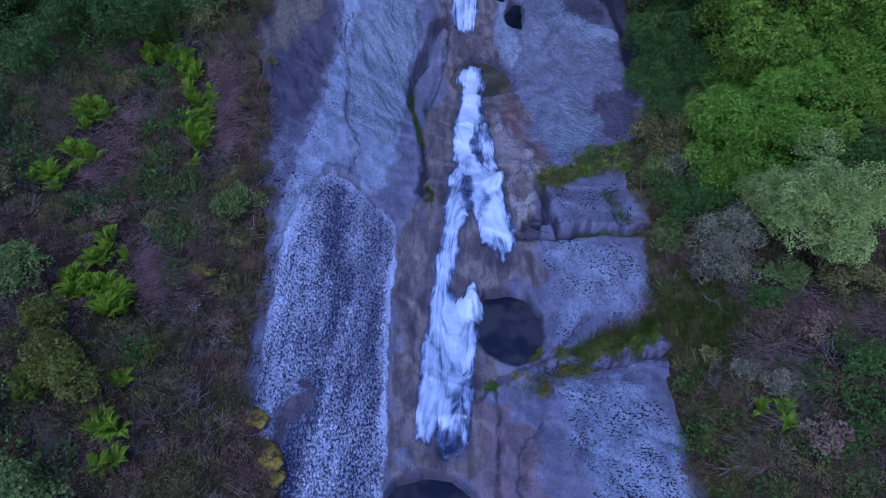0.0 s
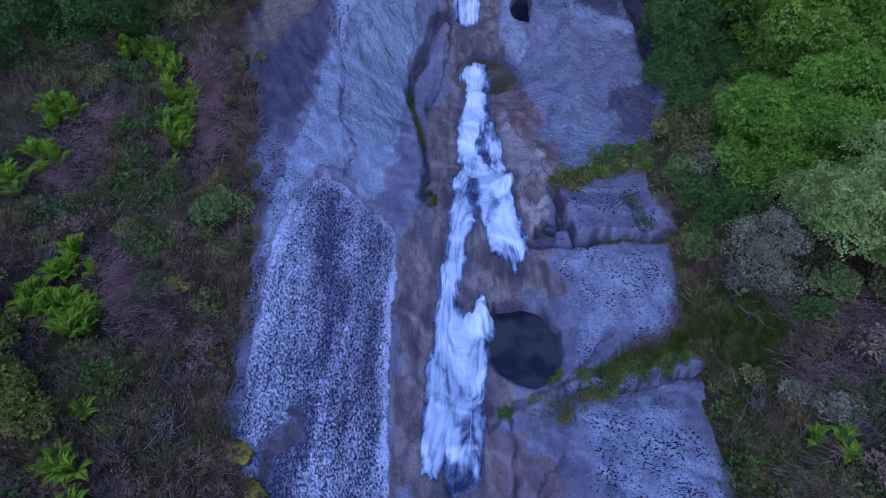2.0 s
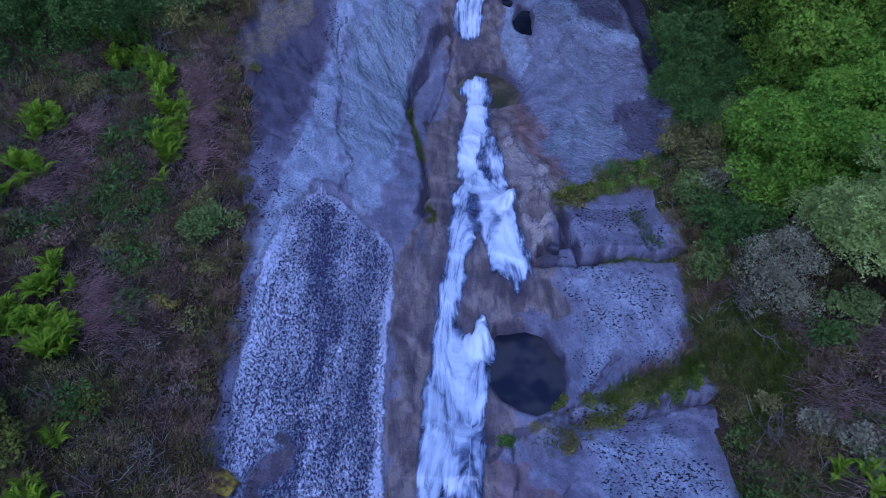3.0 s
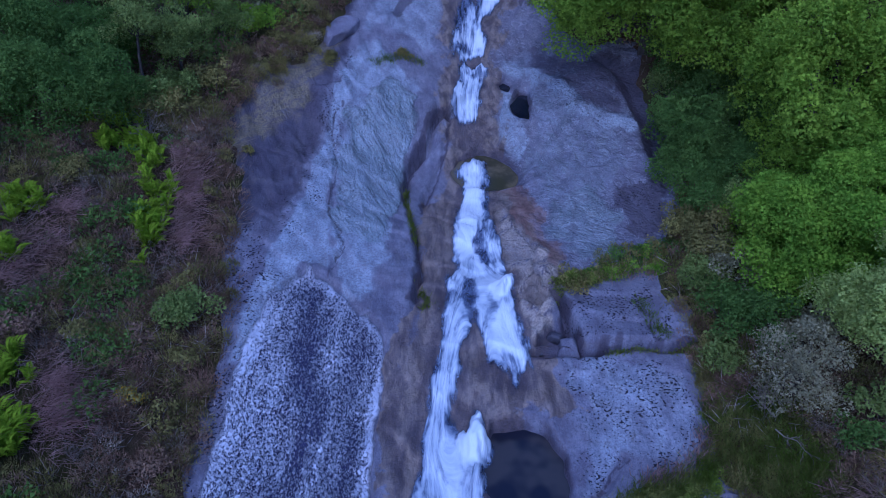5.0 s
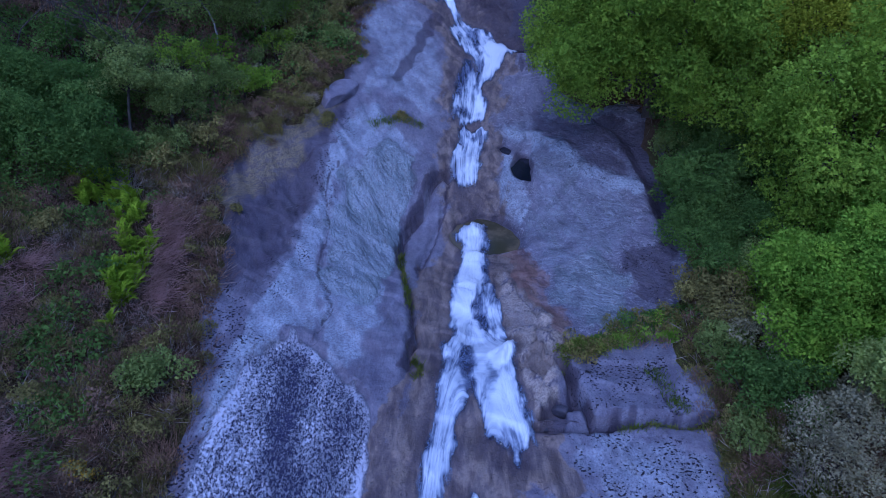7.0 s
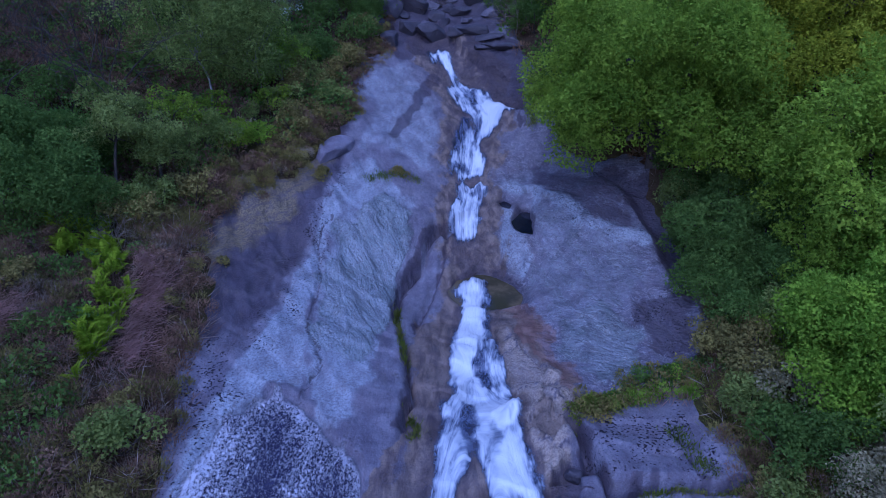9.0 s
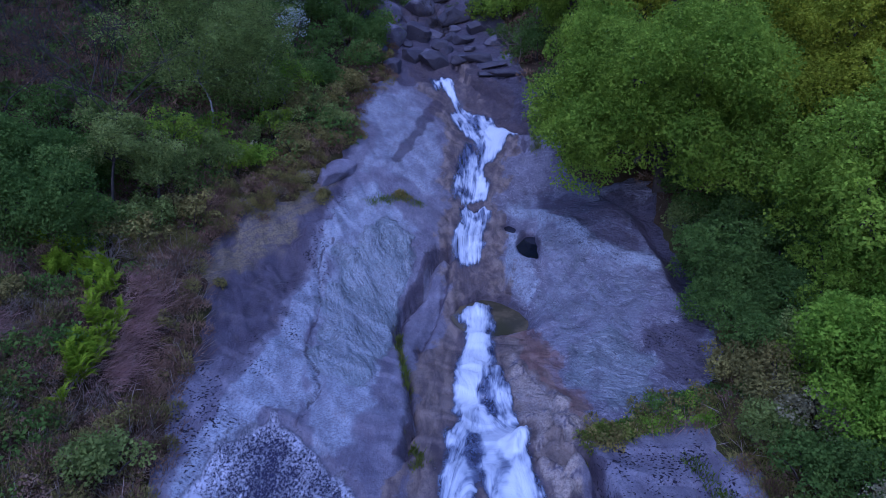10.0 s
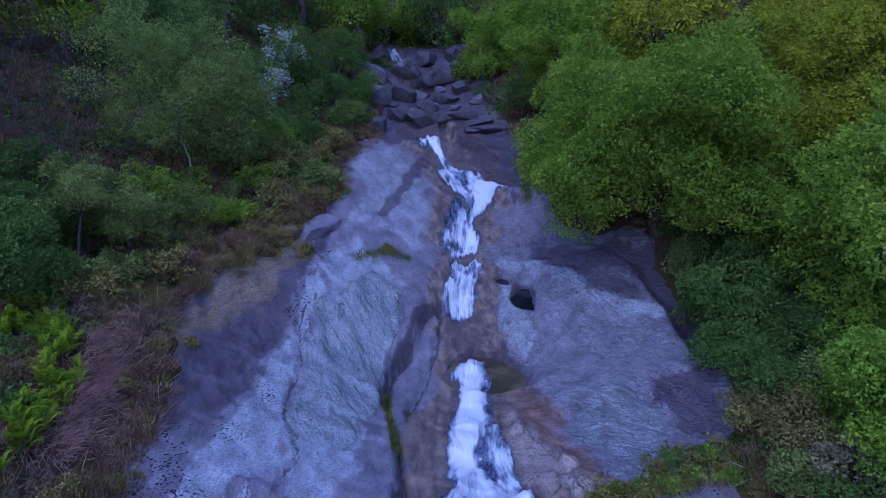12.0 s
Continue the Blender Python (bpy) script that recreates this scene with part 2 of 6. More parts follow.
def falling(name, cover):
    """White water: smooth white cores, combed strands at the sides, a web of froth where it thins, clear water between."""
    n = Nodes(name)
    flow, side, body = n.attr("along"), n.attr("across"), n.attr("body")

    def grain(across, along, depth, detail, rough, warp):
        v = n.add("ShaderNodeCombineXYZ", X=n.math("MULTIPLY", side, across), Y=n.math("MULTIPLY", flow, along), Z=depth).outputs[0]
        return n.add("ShaderNodeTexNoise", Vector=v, Scale=1.0, Detail=detail, Roughness=rough, Distortion=warp).outputs["Fac"]

    strands, lumps, hairs = grain(7.0, 0.50, 0.0, 5, 0.60, 0.3), grain(4.6, 1.0, 3.0, 5, 0.60, 0.6), grain(26.0, 1.1, 6.0, 4, 0.65, 0.2)
    level = n.math("ADD", n.math("ADD", n.math("MULTIPLY", strands, 0.70), n.math("MULTIPLY", lumps, 0.70)), n.math("MULTIPLY", body, 1.30))
    level = n.math("ADD", level, n.math("MULTIPLY", n.math("SUBTRACT", hairs, 0.5), 0.20))
    froth = n.noise(7.0, 3, 0.55, (1, 0.8, 1), 0.8)
    web = n.math("MULTIPLY", n.ramp(n.math("ABSOLUTE", n.math("SUBTRACT", froth, 0.5)), 0.050, 0.006), n.ramp(level, cover - 0.22, cover - 0.02, 0.0, 0.55))
    foam = n.math("MAXIMUM", n.ramp(level, cover - 0.06, cover + 0.30), web)
    n.bump(n.math("ADD", n.math("MULTIPLY", strands, 0.7), n.math("ADD", lumps, n.math("MULTIPLY", hairs, 0.25))), 0.45, 0.07)
    n.done(n.mix(n.ramp(level, cover + 0.0, cover + 0.55), (0.215, 0.245, 0.345), (0.63, 0.645, 0.70)), 0.5)
    sheet = n.add("ShaderNodeBsdfPrincipled", Roughness=0.12, IOR=1.33)
    n.put(sheet.inputs["Base Color"], n.mix(n.ramp(lumps, 0.35, 0.65), (0.026, 0.030, 0.062), (0.12, 0.13, 0.205)))
    bare = n.add("ShaderNodeBsdfTransparent")
    clear = n.add("ShaderNodeMixShader")
    n.tree.links.new(n.attr("sheet"), clear.inputs[0])
    n.tree.links.new(bare.outputs[0], clear.inputs[1])
    n.tree.links.new(sheet.outputs[0], clear.inputs[2])
    both = n.add("ShaderNodeMixShader")
    n.tree.links.new(foam, both.inputs[0])
    n.tree.links.new(clear.outputs[0], both.inputs[1])
    n.tree.links.new(n.bsdf.outputs[0], both.inputs[2])
    n.tree.links.new(both.outputs[0], n.out.inputs["Surface"])
    return n.mat


FOAM = falling("white_water", 0.96)
OAK = leafy("oak_leaves", (0.178, 0.280, 0.022), (0.350, 0.480, 0.046), (0.39, 0.51, 0.037))
LIME = leafy("fresh_leaves", (0.180, 0.315, 0.024), (0.360, 0.530, 0.050), (0.40, 0.55, 0.036))
DEEP = leafy("dark_leaves", (0.095, 0.165, 0.032), (0.220, 0.325, 0.066), (0.21, 0.30, 0.062))
SAGE = leafy("grey_green_leaves", (0.160, 0.210, 0.045), (0.350, 0.410, 0.110))
BIRCH = leafy("birch_leaves", (0.155, 0.205, 0.044), (0.315, 0.390, 0.095))
GOLDEN = leafy("yellow_green_leaves", (0.230, 0.280, 0.014), (0.460, 0.500, 0.034), (0.52, 0.52, 0.02))
BLOSSOM = leafy("blossom", (0.40, 0.44, 0.36), (0.75, 0.78, 0.72))
PALE = leafy("pale_leaves", (0.30, 0.37, 0.075), (0.60, 0.67, 0.190))
OLIVE = leafy("olive_leaves", (0.120, 0.130, 0.018), (0.300, 0.300, 0.050))
ASH = leafy("lichened_twigs", (0.235, 0.215, 0.115), (0.52, 0.47, 0.28))
FERN = leafy("fern_fronds", (0.215, 0.325, 0.010), (0.430, 0.550, 0.024))
HEATH = leafy("heath_twigs", (0.138, 0.086, 0.053), (0.375, 0.246, 0.156), (0.29, 0.178, 0.122), patch=1.6, thin=0.15, own=0.25)
HEATH_GREEN = leafy("heath_green", (0.132, 0.121, 0.036), (0.348, 0.312, 0.092), (0.31, 0.240, 0.072), patch=1.6, thin=0.2, own=0.25)
HEATH_GREY = leafy("grey_heath", (0.165, 0.132, 0.094), (0.370, 0.305, 0.228), patch=1.6, thin=0.15, own=0.25)
DRY = leafy("dry_bracken", (0.34, 0.21, 0.175), (0.72, 0.52, 0.45), (0.56, 0.35, 0.31))
GREY_TWIG = leafy("grey_twigs", (0.23, 0.185, 0.150), (0.52, 0.44, 0.37))
GRASS = leafy("grass", (0.110, 0.165, 0.014), (0.280, 0.345, 0.045), (0.31, 0.27, 0.09))
MOSS = leafy("mossy_grass", (0.190, 0.195, 0.045), (0.400, 0.385, 0.125), (0.36, 0.30, 0.10), own=0.3)
GORSE = leafy("gorse_flowers", (0.36, 0.23, 0.01), (0.60, 0.40, 0.03))
BARK = barky("bark", (0.026, 0.020, 0.017), (0.090, 0.068, 0.058))
BIRCH_BARK = barky("pale_bark", (0.10, 0.09, 0.08), (0.32, 0.30, 0.28))

# ---- the lie of the land: a profile up the stream, and banks across it ----
PROFILE_Y = [-60, -20, 0, 5, 9, 12, 15, 18.5, 20.5, 23, 27, 28.5, 29.3, 30.3, 31.5, 33, 34.5, 36, 38, 39.6, 43, 50, 70, 130, 400]
PROFILE_Z = [-10, -5, -1, 0.9, 1.9, 2.45, 3.0, 3.85, 4.3, 4.7, 5.05, 5.3, 6.2, 7.15, 7.75, 8.7, 9.9, 10.8, 11.8, 12.6, 14.9, 19, 31, 55, 110]
STATIONS = [-60, 5, 10, 15, 20, 24, 27, 30, 33, 38, 43, 60, 400]
ACROSS_L = [0, 1, 4, 7.5, 10, 13, 20, 40, 300]
LEFT = [
    [0, .2, .3, 1.5, 2.8, 3.6, 6, 14, 80], [0, .2, .3, 1.5, 2.8, 3.6, 6, 14, 80], [0, .15, .25, 1.4, 2.7, 3.4, 6, 14, 80],
    [0, .2, .4, .9, 2.0, 3.2, 6, 14, 80], [0, .3, .7, 1.0, 2.0, 3.0, 6, 14, 80], [0, .25, .9, 1.5, 2.6, 3.4, 6, 14, 80],
    [0, .2, 1.25, 2.4, 3.3, 4.2, 6.5, 14, 80], [0, .3, 1.3, 2.3, 3.2, 4.2, 7, 15, 80], [0, .4, .95, 1.7, 2.8, 4.2, 7, 15, 80],
    [0, .1, .5, 1.6, 2.8, 4.2, 7, 15, 80], [0, 0, .4, 2.0, 3.2, 4.5, 8, 16, 80], [0, 0, .8, 2.5, 4, 5, 9, 18, 80], [0, 0, .8, 2.5, 4, 5, 9, 18, 80]]
ACROSS_R = [0, 1.2, 3.5, 5.5, 8, 10, 13, 20, 40, 300]
RIGHT = [
    [0, 0, .3, .4, .6, 1.6, 2.6, 6, 14, 80], [0, 0, .3, .4, .6, 1.6, 2.6, 6, 14, 80], [0, 0, .2, .2, .4, 1.6, 2.6, 6, 14, 80],
    [0, 0, -.1, -.2, 0, 1.3, 2.3, 6, 14, 80], [0, 0, .2, .2, .3, 1.1, 2.2, 6, 14, 80], [0, 0, .2, .4, .9, 1.5, 2.4, 6, 14, 80],
    [0, 0, .6, 1.4, 2.3, 2.8, 3.6, 6, 14, 80], [0, 0, .6, 1.6, 2.7, 3.2, 4, 7, 15, 80], [0, 0, .1, 1.1, 2.0, 2.6, 3.8, 7, 15, 80],
    [0, 0, .7, 1.6, 2.4, 3.2, 4.4, 8, 16, 80], [0, 0, .5, 1.6, 2.6, 3.6, 5, 8, 16, 80], [0, 0, .8, 2, 3.4, 4.2, 5.5, 9, 18, 80], [0, 0, .8, 2, 3.4, 4.2, 5.5, 9, 18, 80]]


def soften(a, n):
    """Averages a grid with its neighbours n times, to round its folds."""
    for _ in range(n):
        for axis in (0, 1):
            a = 0.5 * a + 0.25 * (np.roll(a, 1, axis) + np.roll(a, -1, axis))
    return a


GX, GY = np.arange(-40, 40.01, 0.25), np.arange(-12, 70.01, 0.25)


def land_grid():
    out = np.zeros((len(GY), len(GX)))
    for sign, across, table in ((-1, ACROSS_L, LEFT), (1, ACROSS_R, RIGHT)):
        side = GX * sign >= 0
        rows = np.array([np.interp(GX[side] * sign, across, row) for row in table])
        out[:, side] = np.array([np.interp(GY, STATIONS, rows[:, k]) for k in range(rows.shape[1])]).T
    out += np.interp(GY, PROFILE_Y, PROFILE_Z)[:, None]
    edge = out.copy()
    out = soften(np.pad(out, 24, mode="reflect", reflect_type="odd"), 10)[24:-24, 24:-24]
    return np.where(np.isfinite(out), out, edge)


LAND = land_grid()


def sample(grid, x, y):
    """A grid over GX, GY between its points."""
    u, v = np.clip((x - GX[0]) / 0.25, 0, len(GX) - 1.001), np.clip((y - GY[0]) / 0.25, 0, len(GY) - 1.001)
    i, j = u.astype(int), v.astype(int)
    fu, fv = u - i, v - j
    return (grid[j, i] * (1 - fu) + grid[j, i + 1] * fu) * (1 - fv) + (grid[j + 1, i] * (1 - fu) + grid[j + 1, i + 1] * fu) * fv


def land(x, y):
    """The height of the smooth land, before cracks, pools and ledges."""
    x, y = np.asarray(x, float), np.asarray(y, float)
    return sample(LAND, x, y)


# ---- meshes ----
def mesh(name, verts, faces, material, smooth=True, parent=None, label="", attrs=None):
    """One mesh object from arrays of corners and of faces with equal numbers of corners."""
    verts, faces = np.asarray(verts, np.float32), np.asarray(faces, np.int32)
    me = bpy.data.meshes.new(name)
    me.vertices.add(len(verts))
    me.vertices.foreach_set("co", verts.ravel())
    me.loops.add(faces.size)
    me.loops.foreach_set("vertex_index", faces.ravel())
    me.polygons.add(len(faces))
    me.polygons.foreach_set("loop_start", np.arange(0, faces.size, faces.shape[1], dtype=np.int32))
    me.update(calc_edges=True)
    me.polygons.foreach_set("use_smooth", np.full(len(faces), smooth))
    for key, values in (attrs or {}).items():
        me.attributes.new(key, "FLOAT", "POINT").data.foreach_set("value", np.asarray(values, np.float32))
    me.materials.append(material)
    ob = new(name, me)
    ob.parent = parent
    if label:
        ob["label"] = label
    return ob


def value_noise(x, y, scale, seed=0):
    """Smooth random heights between -1 and 1."""
    u, v = np.asarray(x) * scale + 1000.5, np.asarray(y) * scale + 1000.5
    i, j = np.floor(u).astype(np.int64), np.floor(v).astype(np.int64)
    fu, fv = u - i, v - j
    fu, fv = fu * fu * (3 - 2 * fu), fv * fv * (3 - 2 * fv)

    def corner(a, b):
        h = (a * 374761393 + b * 668265263 + seed * 974634777) & 0xFFFFFFFF
        h = ((h ^ (h >> 13)) * 1274126177) & 0xFFFFFFFF
        return ((h ^ (h >> 16)) & 0xFFFF) / 32767.5 - 1

    return (corner(i, j) * (1 - fu) + corner(i + 1, j) * fu) * (1 - fv) + (corner(i, j + 1) * (1 - fu) + corner(i + 1, j + 1) * fu) * fv


def fbm(x, y, scale, octaves=4, seed=0, fall=0.5):
    return sum(fall**k * value_noise(x, y, scale * 2**k, seed + k) for k in range(octaves))


def facets(x, y, scale, seed=0):
    """Blocks of broken rock: for each place its block's own number, how far the next block is, and the block's middle."""
    u, v = x * scale, y * scale
    i, j = np.floor(u).astype(np.int64), np.floor(v).astype(np.int64)
    first, second = np.full(np.shape(x), 9.0), np.full(np.shape(x), 9.0)
    own, mx, my = np.zeros(np.shape(x)), np.zeros(np.shape(x)), np.zeros(np.shape(x))
    for di in (-1, 0, 1):
        for dj in (-1, 0, 1):
            a, b = i + di, j + dj
            h = ((a * 73856093) ^ (b * 19349663) ^ (seed * 83492791)) & 0xFFFFFF
            px, py = a + (h % 997) / 997, b + (h // 997 % 991) / 991
            d = np.hypot(u - px, v - py)
            nearer = d < first
            second = np.where(nearer, first, np.minimum(second, d))
            own, mx, my = np.where(nearer, h % 1009 / 1009, own), np.where(nearer, px, mx), np.where(nearer, py, my)
            first = np.where(nearer, d, first)
    return own, second - first, (u - mx, v - my)


def line_distance(x, y, line):
    """The distance to a line of corners in the plan, and the side: positive to its left."""
    best, side = np.full(np.shape(x), 1e9), np.zeros(np.shape(x))
    for (ax, ay), (bx, by) in zip(line[:-1], line[1:]):
        dx, dy = bx - ax, by - ay
        s = np.clip(((x - ax) * dx + (y - ay) * dy) / (dx * dx + dy * dy), 0, 1)
        d = np.hypot(x - ax - s * dx, y - ay - s * dy)
        near = d < best
        best, side = np.where(near, d, best), np.where(near, np.sign(dx * (y - ay) - dy * (x - ax)), side)
    return best, side


def outline(x, y, corners):
    """The distance to a closed outline in the plan, negative inside."""
    loop = list(corners) + [corners[0]]
    d, _ = line_distance(x, y, loop)
    inside = np.zeros(np.shape(x), bool)
    for (ax, ay), (bx, by) in zip(loop[:-1], loop[1:]):
        inside ^= ((ay > y) != (by > y)) & (x < (bx - ax) * (y - ay) / (by - ay + 1e-9) + ax)
    return np.where(inside, -d, d)


def ease(v, a, b):
    s = np.clip((v - a) / (b - a), 0, 1)
    return s * s * (3 - 2 * s)


def curve(points, step=0.12):
    """Points (and what goes with them) along a smooth line through the given ones."""
    p = np.array(points, float)
    p = np.vstack([2 * p[0] - p[1], p, 2 * p[-1] - p[-2]])
    out = []
    for a, b, c, d in zip(p[:-3], p[1:-2], p[2:-1], p[3:]):
        n = max(2, int(np.hypot(*(c - b)[:2]) / step))
        for s in np.linspace(0, 1, n, endpoint=False):
            out.append(0.5 * (2 * b + (c - a) * s + (2 * a - 5 * b + 4 * c - d) * s**2 + (3 * b - a - 3 * c + d) * s**3))
    return np.array(out + [p[-2]])


# ---- the plan of the rock: outlines, pools, cracks ----
ROCK_EDGE = [
    (-4.6, -9), (-4.8, 8.9), (-5.3, 10.1), (-6.0, 11.4), (-6.4, 12.9), (-6.37, 14.7), (-6.4, 16.7), (-6.4, 18.8), (-6.6, 20.4), (-7.05, 21.7), (-7.0, 22.7), (-7.3, 24.0),
    (-7.7, 25.4), (-8.3, 26.7), (-8.6, 28.1), (-7.9, 29.4), (-6.9, 30.4), (-6.0, 32.2), (-5.4, 33.7), (-4.7, 34.8), (-4.2, 35.9), (-4.6, 38), (-4.1, 40.1), (-2.9, 41.4),
    (-3.2, 44), (-3.6, 54), (3, 54), (3.4, 44), (4.1, 40.3), (4.4, 38), (4.5, 36), (5.2, 34.9), (5.4, 33.7), (6.3, 32.5), (8.0, 31.3), (8.9, 29.8), (9.2, 27.9), (9.1, 25.9),
    (8.8, 24.6), (8.1, 22.5), (7.6, 20.7), (7.6, 18.5), (7.75, 17.9), (7.45, 15.7), (7.2, 14.9), (7.95, 14.1), (7.8, 12.7), (7.5, 11.0), (7.3, 9.4), (7.4, -9)]
POOLS = [  # level, depth, outline
    (2.80, 1.0, [(1.5, 16.3), (2.4, 16.4), (3.0, 16.1), (3.45, 15.3), (3.5, 14.4), (3.1, 13.6), (2.5, 13.3), (1.9, 13.45), (1.45, 13.8), (1.15, 14.4), (1.2, 15.5)]),
    (5.42, 0.5, [(0.5, 28.5), (0.85, 29.3), (1.6, 29.75), (2.35, 29.5), (2.95, 28.9), (3.2, 28.2), (3.05, 27.4), (2.3, 27.05), (1.05, 27.3), (0.65, 27.9)]),
    (1.75, 1.0, [(-1.9, 8.4), (-1.7, 9.0), (-1.4, 9.5), (-0.75, 9.8), (0.3, 9.7), (0.95, 9.2), (1.5, 8.0), (1.2, 6.0), (-0.5, 5.4), (-1.8, 6.5)]),
    (7.70, 0.9, [(3.0, 30.6), (3.3, 31.35), (3.75, 31.3), (3.88, 30.5), (3.68, 29.5), (3.4, 29.65), (3.1, 30.05)]),
    (8.12, 0.3, [(2.5, 31.9), (2.8, 32.2), (3.05, 31.75), (2.87, 31.35), (2.57, 31.55)]),
    (11.7, 0.4, [(2.7, 38.3), (3.6, 37.5), (4.3, 36.4), (4.0, 35.9), (3.4, 36.0), (3.2, 36.9)])]
FISSURE = [(0.45, 31.1), (-0.2, 30.7), (-0.8, 29.4), (-1.4, 28.3), (-1.55, 26.6), (-1.05, 24.1), (-0.75, 22.0), (-1.0, 20.4)]
CRACK = [(-4.3, 30.0), (-4.7, 28.7), (-4.25, 27.2), (-4.2, 24.2), (-3.4, 22.7), (-3.7, 21.0)]
FOLD = [(0.3, 31.2), (0.34, 30.1), (-0.27, 28.1), (-0.6, 26.9), (-0.9, 25.8)]
FLAKE = [(-6.8, 29.3), (-5.9, 29.4), (-5.2, 30.3), (-4.5, 30.7)]
LEDGE = [(-4.9, 20.9), (-4.54, 21.34), (-3.82, 20.95), (-3.0, 20.26), (-2.21, 19.47), (-1.69, 18.93), (-1.68, 17.9), (-1.8, 15.0), (-1.65, 10.5), (-1.9, 8)]
CREVICE = [(2.9, 18.55), (4.4, 18.67), (6.0, 18.78), (7.4, 18.63), (8.5, 18.7)]
SPLIT = [(3.9, 20.9), (4.15, 19.8), (4.4, 18.7)]
STEP = [(1.1, 12.15), (1.6, 12.6), (2.3, 13.0), (3.35, 13.25), (4.1, 13.3), (5.7, 13.65), (7.1, 13.9), (8.5, 14)]
SHELF = [(3.6, 21.3), (4.6, 21.9), (6.0, 22.1), (7.4, 22.2), (8.5, 22.4)]
CORNER = [(3.35, 13.3), (4.55, 14.45), (5.1, 15.35)]
RED_JOINT = [(1.6, 12.7), (1.76, 12.4), (1.81, 11.2), (1.7, 9.6), (1.6, 7)]
RED_CRACK = [(3.3, 11.6), (2.6, 10.6), (2.3, 9.6), (2.4, 8)]
JOINT = [(6.5, 20.6), (6.8, 18.9)]
SEAM = [(2.9, 32.8), (4.3, 31.6), (5.45, 29.8), (6.5, 28.9), (7.9, 28.3)]
LIP = [(0.6, 42.9), (1.4, 41.4), (2.4, 40.1), (3.4, 38.9), (4.0, 37.9), (4.6, 37.2)]
RIB = [(-4.2, 32.0), (-4.4, 31.2), (-4.7, 29.2), (-4.95, 26.5), (-5.25, 24), (-5.65, 22), (-5.95, 20), (-6.05, 17), (-6.0, 14)]
# the white water: x, y and half its width, from the top down
STREAMS = {
    "upper": [(-2.8, 52.2, .4), (-2.3, 51.0, .42), (-1.8, 49.9, .45), (-1.5, 49.2, .4)],
    "main": [(1.55, 29.75, .35), (1.58, 29.1, .62), (1.5, 28.3, .52), (1.44, 27.5, .46), (1.27, 26, .72), (1.3, 25.0, .80), (1.38, 23.9, .95), (1.40, 22.4, 1.08), (1.3, 21.5, 1.0), (1.2, 20.8, .8)],
    "left": [(1.1, 23.0, .5), (1.0, 22.2, .55), (.65, 20.9, .54), (.32, 19.1, .42), (.14, 17.8, .36), (0, 16.6, .34), (-.06, 15.4, .46), (.2, 14.3, .85), (.24, 13.3, 1.0), (.18, 12.2, 1.0), (.06, 10.9, .92)],
    "right": [(1.3, 23.0, .4), (1.5, 22.4, .42), (1.9, 21.8, .5), (2.02, 21.3, .58), (1.95, 20.5, .68), (2.08, 19.1, .70), (2.3, 17.9, .55)],
    "outlet": [(1.25, 16.05, .36), (.98, 15.25, .52), (.75, 14.4, .56), (.66, 13.3, .52)],
    "head": [(-.5, 42.5, .3), (-.2, 42.1, .34), (.25, 41.5, .44), (.67, 40.6, .44), (1.0, 39.5, .46), (1.15, 38.9, .4)],
    "head_left": [(.8, 40.2, .34), (.95, 39.5, .36), (1.23, 38, .38), (1.48, 36.7, .30), (1.25, 35.7, .4), (1.14, 34.8, .58), (1.15, 34.2, .6)],
    "head_right": [(1.0, 40.4, .3), (1.5, 39.8, .4), (2.2, 38.6, .6), (2.75, 37.4, .75), (2.85, 36.7, .6), (2.3, 36.3, .5), (1.82, 35.8, .4), (1.65, 34.8, .42), (1.5, 34.2, .4)],
    "fan": [(-.6, 42.6, .6), (.3, 40.8, .6), (1.1, 39.2, .6), (1.6, 37, .6), (1.5, 35, .6), (1.2, 33, .6)],
    "middle": [(1.2, 35.9, .5), (1.19, 35.1, .66), (1.17, 33.7, .62), (1.2, 33.2, .48), (1.26, 32.6, .50), (1.07, 31.7, .56), (1.1, 30.5, .50), (1.15, 30.1, .5)]}


LEAN = [0, 0.22, 0, 0.25, 0.2, 0]  # how much the moving water of each pool rises upstream


def pool_level(k, y):
    level, _, corners = POOLS[k]
    return level + LEAN[k] * (y - np.mean([c[1] for c in corners]))


